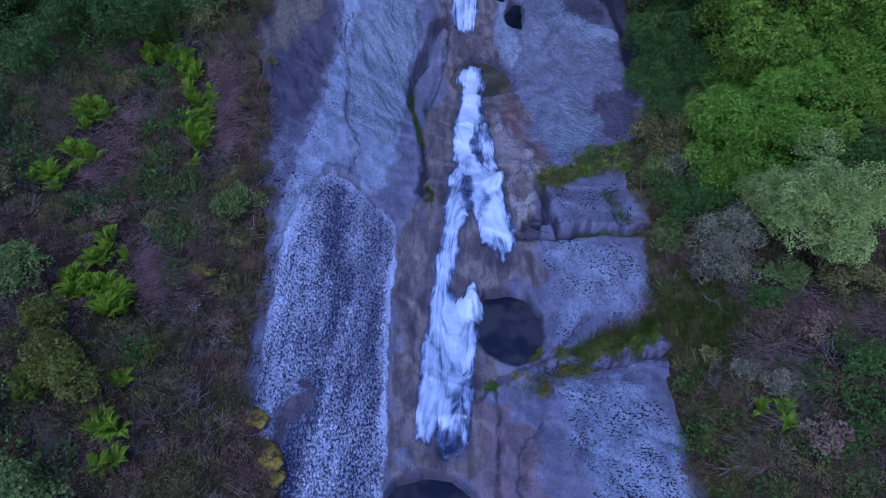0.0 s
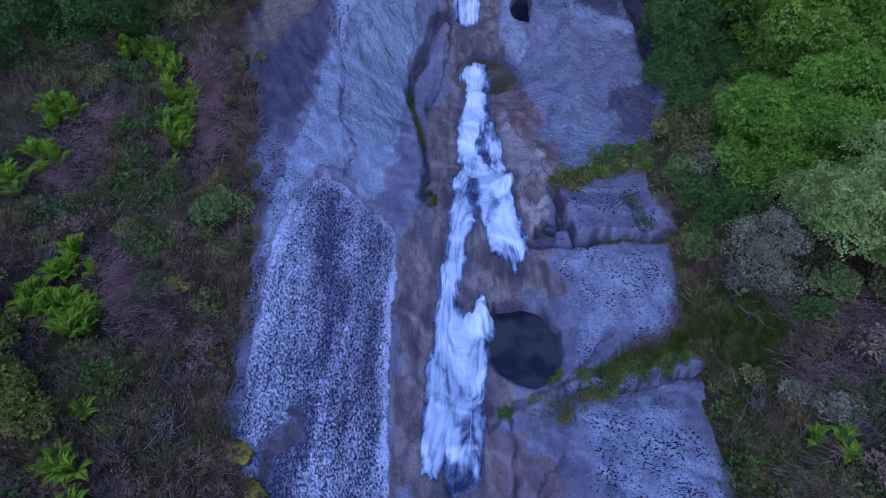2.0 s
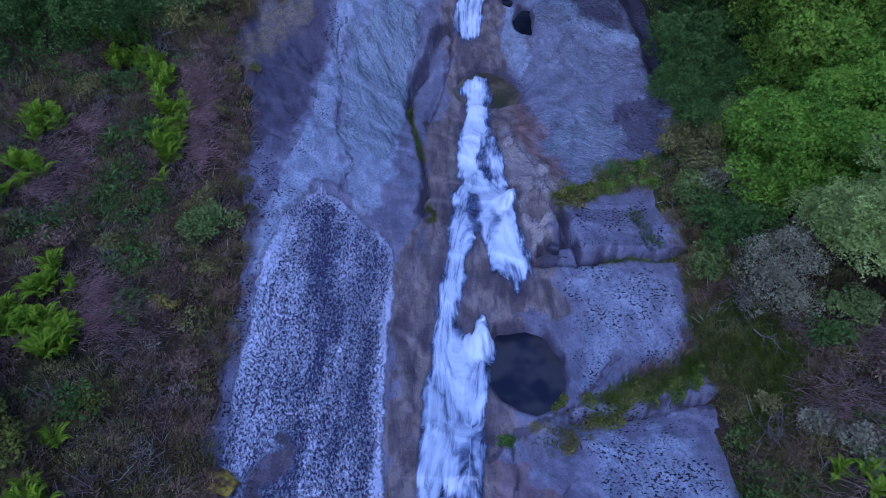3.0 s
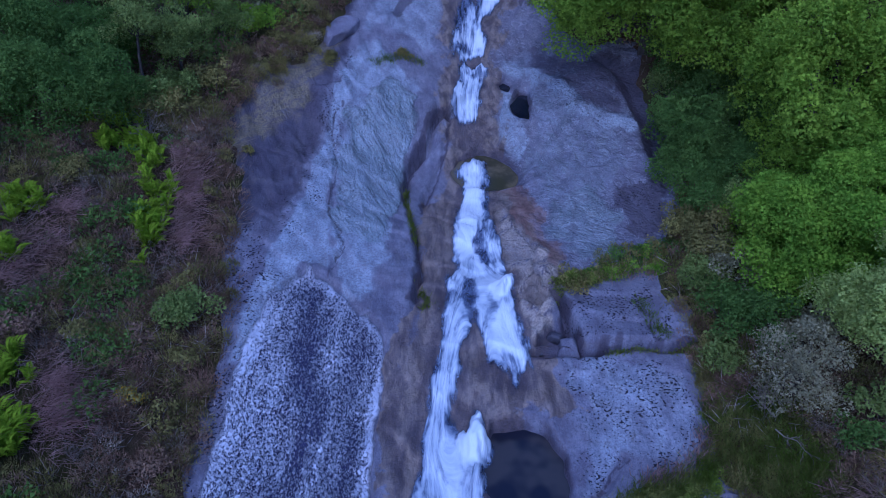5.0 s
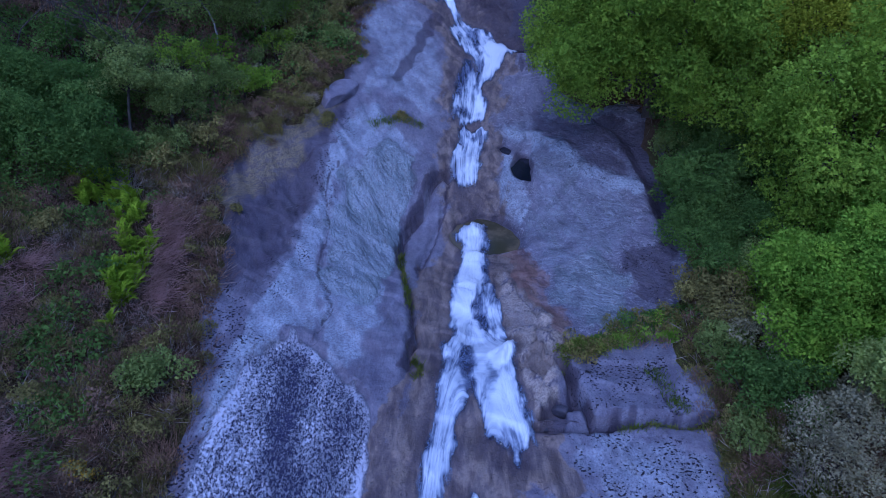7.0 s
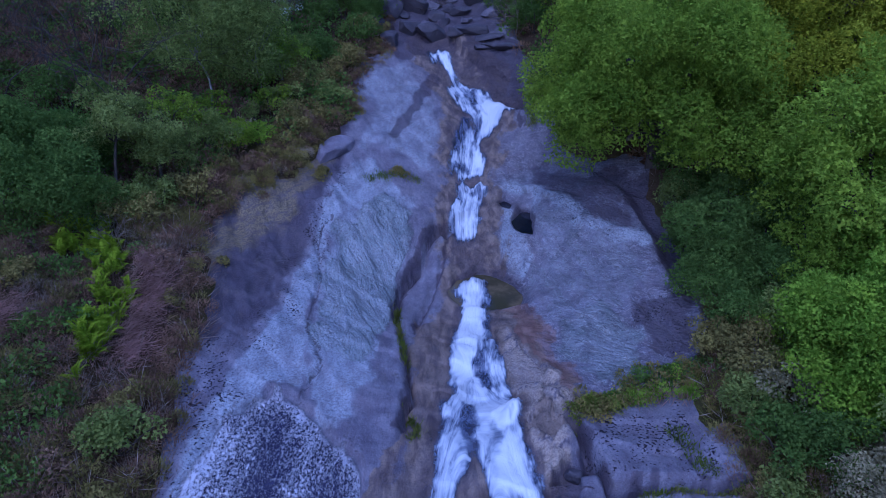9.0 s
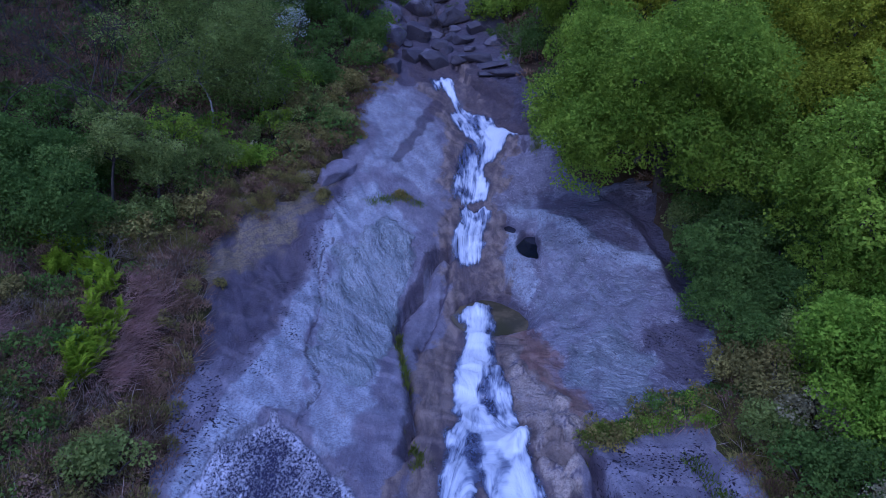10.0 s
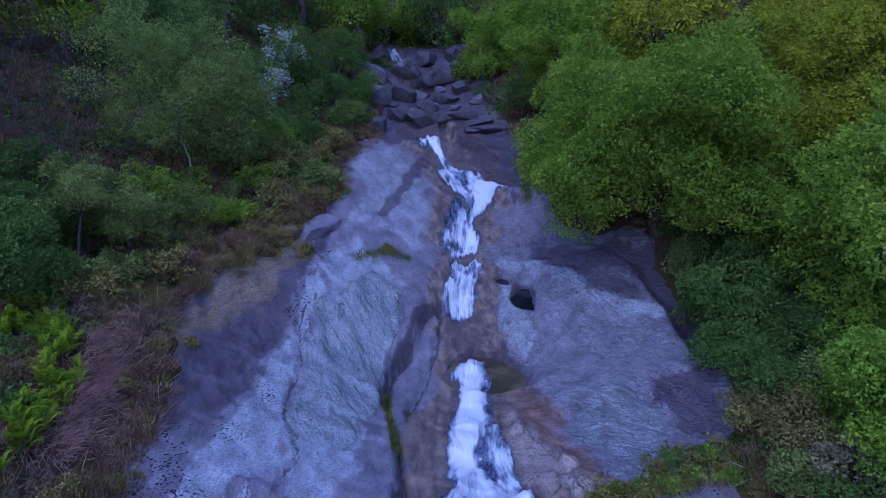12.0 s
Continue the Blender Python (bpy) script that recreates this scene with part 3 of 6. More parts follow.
def rock_height(x, y):
    x, y = np.asarray(x, float), np.asarray(y, float)
    wx, wy = x + 0.10 * fbm(x, y, 0.9, 3, 11), y + 0.10 * fbm(x, y, 0.9, 3, 17)
    z = land(x, y) + 0.13 * fbm(x, y, 0.33, 3, 3) + 0.045 * fbm(x, y, 1.2, 5, 5)
    # exfoliated sheets: low steps across the slope
    sheet = 0.55 * wy + 0.25 * wx + 0.8 * fbm(x, y, 0.25, 3, 23)
    z += 0.10 * (ease(sheet % 1.0, 0.0, 0.07) - sheet % 1.0)
    # long low ridges that curve down the slabs
    ridge = fbm(0.9 * x + 0.45 * y, 0.22 * y - 0.3 * x, 0.9, 4, 29)
    z += 0.16 * (0.25 - np.abs(ridge)) * ease(np.abs(x - 0.8), 1.8, 3.0) * ease(y, 22, 24)
    # the slab beside the fissure drops towards the stream
    d, side = line_distance(wx, wy, FISSURE)
    z += np.where(side > 0, -0.30 * np.exp(-d / 0.9), 0.28 * np.exp(-d / 0.8)) * ease(y, 19.5, 22) - 0.30 * np.exp(-((d / 0.13) ** 2)) * ease(y, 19.5, 21)
    d, side = line_distance(wx, wy, LEDGE)
    z -= np.where(side > 0, 0.0, 0.20 * np.exp(-d / 1.6)) * ease(y, 7, 10) * ease(-x, 1.2, 1.8) * ease(-x, 6.2, 5.0)
    d, side = line_distance(wx, wy, RIB)
    z += 0.16 * np.exp(-((d / 0.8) ** 2)) * ease(y, 13, 16)
    right = ease(x, 2.6, 3.4)
    for line, drop, width, depth in ((CREVICE, 0.24, 0.12, 1.8), (STEP, 0.55, 0.10, 0.30), (SHELF, 0.35, 0.2, 0.15)):
        d, side = line_distance(wx, wy, line)
        z += right * (np.where(side > 0, 1, -1) * drop * 0.5 * np.exp(-d / 1.5) * ease(d, 0, 0.06) - depth * ease(-d, -1.4 * width, -0.5 * width))
    for line, width, depth in ((CRACK, 0.06, 0.09), (FOLD, 0.14, 0.22), (FLAKE, 0.10, 0.14), (SPLIT, 0.15, 0.7), (CORNER, 0.07, 0.15), (JOINT, 0.06, 0.12), (RED_JOINT, 0.06, 0.14), (RED_CRACK, 0.05, 0.10), (SEAM, 0.30, -0.22)):
        d, _ = line_distance(wx, wy, line)
        z -= depth * np.exp(-((d / width) ** 2))
    d, side = line_distance(wx, wy, LIP)
    z += 0.55 * np.where(side > 0, ease(d, 0.0, 0.12), 0) * np.exp(-d / 1.8) * ease(y, 36.5, 38)
    # broken ledges beside the main cascade
    part_of = ease(-outline(wx, wy, BROKEN), -0.15, 0.35)
    own, gap, (du, dv) = facets(wx, wy * 0.8, 1.15, 5)
    z += part_of * (0.42 * (own - 0.5) + 0.18 * np.sin(own * 40) * du + 0.20 * np.cos(own * 57) * dv - 0.16 * ease(-gap, -0.10, 0.0))
    z -= 0.55 * ease(-outline(x, y, DARK_STRIP), -0.2, 0.5) + 0.6 * ease(-outline(wx, wy, HOLLOW), -0.1, 0.25)
    for key, line in STREAMS.items():
        d, _ = line_distance(x, y, [(a, b) for a, b, _ in line])
        z -= 0.16 * np.exp(-((d / 0.8) ** 2))
    for k, (_, depth, corners) in enumerate(POOLS):
        level = pool_level(k, y)
        d = outline(wx, wy, corners)
        rim, wall = level + 0.04 + 0.5 * np.clip(d, 0, 1), 0.8 if depth == 1.0 else 0.12
        outer = z + (np.maximum(rim, np.minimum(z, rim + wall)) - z) * ease(-d, -0.7, 0.0)
        inner = level - depth * ease(-d, -0.12, 0.5)
        z = np.where(d > 0.7, z, inner + (outer - inner) * ease(d, -0.07, 0.13))
    return z


def rock_bed():
    xs, ys = np.arange(-9.6, 9.81, 0.062), np.concatenate([np.arange(-8, 3, 0.2), np.arange(3.0, 53, 0.068)])
    gx, gy = np.meshgrid(xs, ys)
    x, y = gx.ravel(), gy.ravel()
    edge = outline(x, y, ROCK_EDGE) + 0.35 * fbm(x, y, 0.8, 4, 31)
    z = rock_height(x, y) - 0.5 * ease(edge, 0.0, 0.8)
    index = np.arange(len(x)).reshape(gx.shape)
    quads = np.stack([index[:-1, :-1], index[:-1, 1:], index[1:, 1:], index[1:, :-1]], -1).reshape(-1, 4)
    quads = quads[edge[quads].max(1) < 0.8]
    # stone stained, wetted, washed pale, painted with shade, or under a running film
    wx, wy = x + 0.30 * fbm(x, y, 1.1, 6, 41, 0.6), y + 0.5 * fbm(x, y, 0.9, 6, 47, 0.6)
    nx, ny = x + 0.12 * fbm(x, y, 2.0, 4, 43), y + 0.2 * fbm(x, y, 2.0, 4, 44)
    near = np.min([line_distance(wx, wy, [(a, b) for a, b, _ in line])[0] - 0.6 for line in STREAMS.values()], 0)

    def inside(corners, low=-0.2, high=0.4, fine=False):
        low, high = 0.45 * low, 0.45 * high
        return ease(-outline(nx if fine else wx, ny if fine else wy, corners), low, high)

    film = ease(-outline(x + 0.07 * fbm(x, y, 2.5, 4, 51), y + 0.10 * fbm(x, y, 2, 4, 52), FILM), -0.02, 0.25)
    foam = 0.42 * np.exp(-((line_distance(wx, y, RIB)[0] / 0.9) ** 2)) * (0.35 + 0.65 * ease(y, 11, 17))
    rim, rim_side = line_distance(nx, ny, LEDGE)
    foam += 0.62 * np.exp(-((rim / 0.34) ** 2)) - 0.45 * np.exp(-((line_distance(wx, wy, TROUGH)[0] / 0.45) ** 2)) - 0.25 * np.exp(-((line_distance(wx, wy, [(-2.6, 19.2), (-2.5, 16), (-2.5, 13), (-2.6, 9)])[0] / 0.55) ** 2)) + 0.34
    white = np.maximum.reduce([inside(BAND, -0.1, 0.3, True), 0.8 * inside(WASHED_LEFT, -0.1, 0.6), 0.40 * inside(WASHED_RIGHT, -0.3, 0.8), 0.55 * inside(WASHED_TOP, -0.2, 0.6),
                               0.75 * inside(WASHED_LOW, -0.3, 0.7), 0.95 * inside(POT_LIP, -0.1, 0.25, True), 1.7 * np.exp(-((line_distance(nx, ny, SEAM)[0] / 0.22) ** 2)),
                               0.55 * inside(BLOCK, -0.2, 0.8)])
    comb = np.maximum(0.9 * inside(COMBED_LEFT, -0.2, 0.6), 0.65 * inside(COMBED_RIGHT, -0.3, 0.8))
    comb = np.maximum(comb, 0.3 * inside(WASHED_RIGHT, -0.2, 0.8))
    brown = 1.2 * ease(-near, -0.9, -0.3) * ease(y, 8, 10)
    for corners in STAINED:
        brown = np.maximum(brown, inside(corners))
    red = np.maximum(0.9 * inside(RED_BAND, -0.15, 0.25), 1.1 * inside(PINK_LOW, -0.1, 0.3))
    wet_shade = np.maximum.reduce([1.0 * inside(DARK_FLANK, -0.2, 0.5), 0.62 * inside(DARK_TOP, -0.2, 0.4), 0.85 * inside(DARK_PATCH, -0.25, 0.5), 0.55 * ease(-near, -0.35, 0.05), 0.55 * inside(GULLY, -0.2, 0.3), 0.95 * inside(SMOOTH_RUN, -0.2, 0.3), 1.5 * inside(TOP_SIDE, -0.2, 0.4), 0.85 * ease(wy, 42.6, 43.4)])
    # beyond the rib: darker stone, deepened by shading put into the colour
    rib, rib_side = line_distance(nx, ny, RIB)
    wet_shade = np.maximum(wet_shade, 0.88 * ease(-rib_side * rib, 0.15, 0.5) * ease(wy, 21.5, 24) * ease(-x, 4, 4.5))
    # shade painted in: over damp rock beside the trees, and in the hollow
    wet_shade = np.maximum.reduce([wet_shade, 0.97 * inside(DARK_STRIP, -0.15, 0.2, True), 1.1 * inside(HOLLOW, -0.3, 0.2, True)])
    # cracks and joints coloured dark; the crevice's shade is painted in too
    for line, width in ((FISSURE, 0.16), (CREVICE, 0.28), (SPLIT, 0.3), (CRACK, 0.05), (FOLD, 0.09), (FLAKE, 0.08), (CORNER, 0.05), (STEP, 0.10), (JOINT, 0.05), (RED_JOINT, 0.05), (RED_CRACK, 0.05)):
        wet_shade = np.maximum(wet_shade, 0.95 * ease(-line_distance(nx, ny, line)[0], -width, -width * 0.4))
    wet_shade = np.maximum(wet_shade, 0.95 * ease(-line_distance(nx, ny, RUNNEL)[0], -0.40, -0.2))
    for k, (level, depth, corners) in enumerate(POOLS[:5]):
        wet_shade = np.maximum(wet_shade, 0.85 * ease(-outline(x, y, corners), -0.12 if k in (3, 4) else -0.20, -0.03))
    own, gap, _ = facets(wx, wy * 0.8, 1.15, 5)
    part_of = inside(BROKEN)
    wet_shade = np.maximum(wet_shade, part_of * 0.8 * ease(-gap, -0.07, -0.01))
    brown = np.maximum(brown * (1 - 0.6 * part_of * (own > 0.45)), 0.4 * part_of)
    tan = part_of * (0.25 + 0.75 * own) * ease(gap, 0.02, 0.08)
    lichen = 0.85 * inside(LICHEN, -0.2, 1.2)
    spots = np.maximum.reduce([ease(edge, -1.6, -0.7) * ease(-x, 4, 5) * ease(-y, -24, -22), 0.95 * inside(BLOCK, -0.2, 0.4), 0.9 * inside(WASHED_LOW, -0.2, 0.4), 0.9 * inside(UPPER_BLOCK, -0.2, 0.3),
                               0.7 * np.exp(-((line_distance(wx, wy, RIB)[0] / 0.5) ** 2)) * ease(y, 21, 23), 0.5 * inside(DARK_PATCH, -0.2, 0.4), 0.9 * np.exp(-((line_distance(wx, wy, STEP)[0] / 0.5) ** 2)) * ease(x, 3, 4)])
    white = white * (1 - 0.9 * ease(-near, -0.45, 0.05))
    film = film * (1 - ease(-near, -0.3, 0))
    wedge = ease(-line_distance(wx, wy, WEDGE)[0], -0.42, -0.12)
    film = film * (1 - 0.8 * wedge)
    wet_shade, brown = np.maximum(wet_shade, 1.0 * wedge), np.maximum(brown, wedge)
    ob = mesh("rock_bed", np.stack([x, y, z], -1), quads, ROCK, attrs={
        "tan": tan, "film": film, "foam": foam, "white": white, "brown": np.clip(brown * (1 - film), 0, 1), "wet_shade": np.clip(wet_shade, 0, 1.4) * (1 - film), "lichen": lichen, "red": red, "spots": spots * (1 - film), "comb": comb * (1 - film)})
    return tagged(ob, "smooth grey granite stream bed, stained brown beside the water", "rock", kind="structure")


FILM = [(-4.54, 21.3), (-3.82, 20.95), (-3.0, 20.26), (-2.21, 19.47), (-1.69, 18.93), (-1.62, 18.1), (-1.75, 15), (-1.6, 10.4), (-2, 6), (-4.8, 6), (-5.3, 9.5), (-6.0, 11.4), (-6.15, 14.2), (-6.0, 18.2), (-5.6, 20.2)]
RUNNEL = [(-0.4, 40.2), (-0.86, 39.15), (-1.22, 37.7), (-1.7, 36.2), (-2.2, 35.3)]
WEDGE = [(-4.55, 12.4), (-4.8, 11.4), (-5.0, 10.4), (-5.0, 9.0), (-4.9, 7)]
TROUGH = [(-4.0, 20.3), (-3.9, 16), (-4.3, 13), (-4.6, 11), (-4.7, 8)]
# pale crest and west slab: partly pale stone, partly sky light painted in
BAND = [(-6.2, 17), (-6.1, 20.1), (-5.4, 24), (-4.8, 29.2), (-4.45, 31.4), (-3.6, 32), (-4.3, 29), (-4.3, 24.4), (-3.9, 23.1), (-3.7, 21.3), (-4.6, 21.3), (-5.2, 20), (-5.5, 18)]
WASHED_LEFT = [(-1.2, 32), (-3.8, 33.5), (-4.4, 31), (-4.4, 28), (-4.3, 24), (-3.8, 22.5), (-3.6, 21), (-2.3, 19.9), (-1.9, 21.5), (-1.7, 24), (-1.7, 27), (-1.2, 29.5)]
COMBED_LEFT = [(-1.0, 31), (-2.4, 32), (-4.1, 29), (-4.2, 25), (-3.4, 22.6), (-2.2, 22.6), (-1.7, 25), (-1.7, 27), (-1.3, 29.5)]
WASHED_TOP = [(-0.3, 33.2), (-3.7, 34), (-3.4, 36), (-4.2, 38.2), (-3.6, 40), (-2.2, 40.8), (-0.8, 39.5), (0.0, 36.5)]
WASHED_RIGHT = [(3.0, 32.6), (3.8, 33.2), (4.4, 31.4), (5.6, 29.6), (7.3, 28.2), (7.5, 26.5), (6.6, 25.6), (6.7, 24.0), (5.6, 22.4), (4.5, 22.8), (4.0, 24.7), (3.5, 27.2), (3.5, 28.6), (3.9, 29.2), (3.9, 31)]
COMBED_RIGHT = [(4.3, 23.7), (5.1, 22.3), (6.3, 22.6), (6.75, 24.4), (6.2, 26), (4.6, 25.8), (4.0, 24.7)]
WASHED_LOW = [(3.4, 12.6), (4.3, 9), (4, 5), (7.2, 5), (7.2, 11), (7.3, 13), (5.2, 13)]
BLOCK = [(3.7, 18.2), (7.5, 18.3), (7.6, 16.5), (7.0, 14.8), (5.2, 15.2), (4.4, 14.4), (3.8, 14.4), (3.9, 16.2), (4.3, 17)]
UPPER_BLOCK = [(4.4, 19.0), (4.2, 20.4), (4.6, 20.9), (7.3, 21), (7.3, 19)]
POT_LIP = [(2.65, 31.2), (3.1, 31.0), (3.2, 29.9), (3.9, 29.1), (3.4, 28.7), (2.4, 29.9)]
BROKEN = [(2.25, 26), (3.0, 24.5), (3.8, 22.9), (4.2, 21.6), (3.8, 19.2), (2.8, 19.0), (2.6, 21), (2.5, 22), (2.3, 24.2)]
RED_BAND = [(2.4, 27.1), (3.25, 26.8), (4.0, 24.4), (4.6, 22.3), (4.1, 22.1), (3.3, 24.1), (2.6, 25.7)]
PINK_LOW = [(1.2, 12.1), (2.1, 11.9), (2.9, 11.1), (3.4, 9), (3.4, 5), (1.1, 5), (1, 10.4)]
SMOOTH_RUN = [(-2.9, 41.2), (-2.9, 43.2), (-1.4, 43.8), (0.4, 43.2), (1.0, 42.2), (-0.4, 41.7), (-1.6, 41.5)]
TOP_SIDE = [(0.9, 43), (3.4, 42.4), (4.7, 39.5), (5.0, 37), (4.6, 35.8), (3.7, 35.5), (3.5, 37), (2.7, 38.9), (1.3, 40.9)]
GULLY = [(-1.5, 18.6), (-1.0, 21), (-0.9, 22.2), (-0.7, 20.4), (-1.0, 17), (-1.2, 12), (-1.2, 10), (-1.5, 10), (-1.55, 14)]
STAINED = [
    [(-1.72, 19), (-1.0, 20.6), (-0.85, 13), (-0.85, 10.3), (-1.75, 9.6), (-1.72, 14)],
    [(-1.5, 19), (-.55, 20.1), (.15, 21.1), (.4, 26), (-.6, 26.8), (-1.1, 23.3), (-.8, 21.2), (-1.5, 18.8), (-1.5, 15), (-1.4, 10.7), (-.85, 10.4), (-.85, 13.4), (-.4, 16)],
    [(2.3, 27.4), (3.1, 26.3), (3.85, 24), (4.5, 22.2), (4.3, 21.0), (4, 20.7), (3.65, 19), (2.9, 19), (2.7, 21), (2.4, 23.9), (2, 26.3)],
    [(.4, 39.3), (.25, 35.5), (.4, 33.4), (.5, 31.1), (.2, 30), (.4, 28.6), (2, 29.2), (2.4, 29.1), (2.7, 31.1), (2.4, 33.4), (2.1, 34.7), (2.0, 36.6)],
    [(2.9, 18.3), (3.6, 18.3), (4.2, 16.6), (3.2, 16.2), (2.7, 17)],
    [(1.0, 43), (2.8, 41), (3.8, 39), (2.6, 39), (1.2, 41)], [(-1.0, 10.6), (1.1, 10.9), (1.1, 9.6), (0.2, 9.9), (-0.9, 10)]]
# flank west of the rib: darker stone, part of it painted shading
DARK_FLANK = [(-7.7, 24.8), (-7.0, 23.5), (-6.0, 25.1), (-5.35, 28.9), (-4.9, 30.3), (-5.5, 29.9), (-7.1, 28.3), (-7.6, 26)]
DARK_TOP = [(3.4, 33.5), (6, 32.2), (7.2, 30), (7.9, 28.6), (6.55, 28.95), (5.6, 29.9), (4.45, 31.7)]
# damp gully beside the trees, with their shade put into the colour
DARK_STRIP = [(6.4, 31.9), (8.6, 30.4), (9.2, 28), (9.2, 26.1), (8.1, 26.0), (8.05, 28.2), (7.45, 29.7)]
# cavity left of the upper block, its shade painted dark
HOLLOW = [(2.95, 18.75), (3.1, 19.3), (3.5, 19.75), (4.0, 20.0), (4.3, 19.6), (4.45, 18.8)]
DARK_PATCH = [(6.55, 25.5), (7.4, 25.7), (8.6, 25.1), (8.1, 23), (7.2, 22.7), (6.65, 23.9)]
LICHEN = [(-8.9, 27.4), (-7.7, 24.4), (-7.25, 24.3), (-7.4, 26.4), (-6.7, 28.5), (-5.2, 30.2), (-4.8, 31.4), (-4.6, 32.8), (-4.4, 34.6), (-5.5, 34), (-6.2, 32.4), (-7.2, 30.8), (-8.8, 28.5)]


def ground_height(x, y):
    """The banks: soil that rises over the rock's edge."""
    x, y = np.asarray(x, float), np.asarray(y, float)
    edge = outline(x, y, ROCK_EDGE)
    z = land(x, y) + 0.22 * fbm(x, y, 0.30, 4, 61) + 0.06 * fbm(x, y, 1.5, 3, 63)
    return z + 0.12 * ease(edge, 0, 1.2) - 1.2 * ease(-edge, 0.0, 1.0)


def ground():
    xs = np.concatenate([np.linspace(-400, -42, 12), np.arange(-38, 38.1, 0.5), np.linspace(42, 400, 12)])
    ys = np.concatenate([np.linspace(-300, -14, 10), np.arange(-10, 68.1, 0.5), np.linspace(72, 500, 14)])
    gx, gy = np.meshgrid(xs, ys)
    z = ground_height(gx, gy)
    z += np.clip(np.abs(gx) - 38, 0, None) * 0.30 + np.clip(gy - 68, 0, None) * 0.42 - np.clip(-10 - gy, 0, None) * 0.15
    index = np.arange(gx.size).reshape(gx.shape)
    quads = np.stack([index[:-1, :-1], index[:-1, 1:], index[1:, 1:], index[1:, :-1]], -1).reshape(-1, 4)
    return tagged(mesh("ground", np.stack([gx, gy, z], -1).reshape(-1, 3), quads, SOIL), "dark peaty soil of the steep valley banks", "ground", kind="structure")


def pool(k, corners, material, label):
    """A still sheet of water with a little thickness, filling a hollow in the rock."""
    c = np.array(corners)
    mid = c.mean(0)
    ring = curve([*corners, corners[0]], 0.15)[:-1]
    ring = mid + (ring - mid) * 1.10
    rings = [mid + (ring - mid) * s for s in (1, 0.66, 0.33)]
    verts = np.vstack([*rings, [mid]])
    verts = np.column_stack([verts, pool_level(k, verts[:, 1])])
    k = len(ring)
    quads = [(r * k + i, r * k + (i + 1) % k, (r + 1) * k + (i + 1) % k, (r + 1) * k + i) for r in range(2) for i in range(k)]
    quads += [(2 * k + i, 2 * k + (i + 1) % k, 3 * k, 3 * k) for i in range(k)]
    me = bpy.data.meshes.new("pool_water")
    me.from_pydata(verts.tolist(), [], [tuple(dict.fromkeys(q)) for q in quads])
    me.materials.append(material)
    return tagged(new("pool_water", me), label, "water", kind="structure")


def flow(x, y, line):
    """Where a place lies in a stream: how far across, in parts of its half width, and how far off."""
    off, across = np.full(np.shape(x), 1e9), np.zeros(np.shape(x))
    for (ax, ay, aw), (bx, by, bw) in zip(line[:-1], line[1:]):
        dx, dy = bx - ax, by - ay
        s = np.clip(((x - ax) * dx + (y - ay) * dy) / (dx * dx + dy * dy), 0, 1)
        d = np.hypot(x - ax - s * dx, y - ay - s * dy)
        nearer = d < off
        across = np.where(nearer, np.sign(dx * (y - ay) - dy * (x - ax)) * d / (aw + s * (bw - aw)), across)
        off = np.where(nearer, d, off)
    return across, off


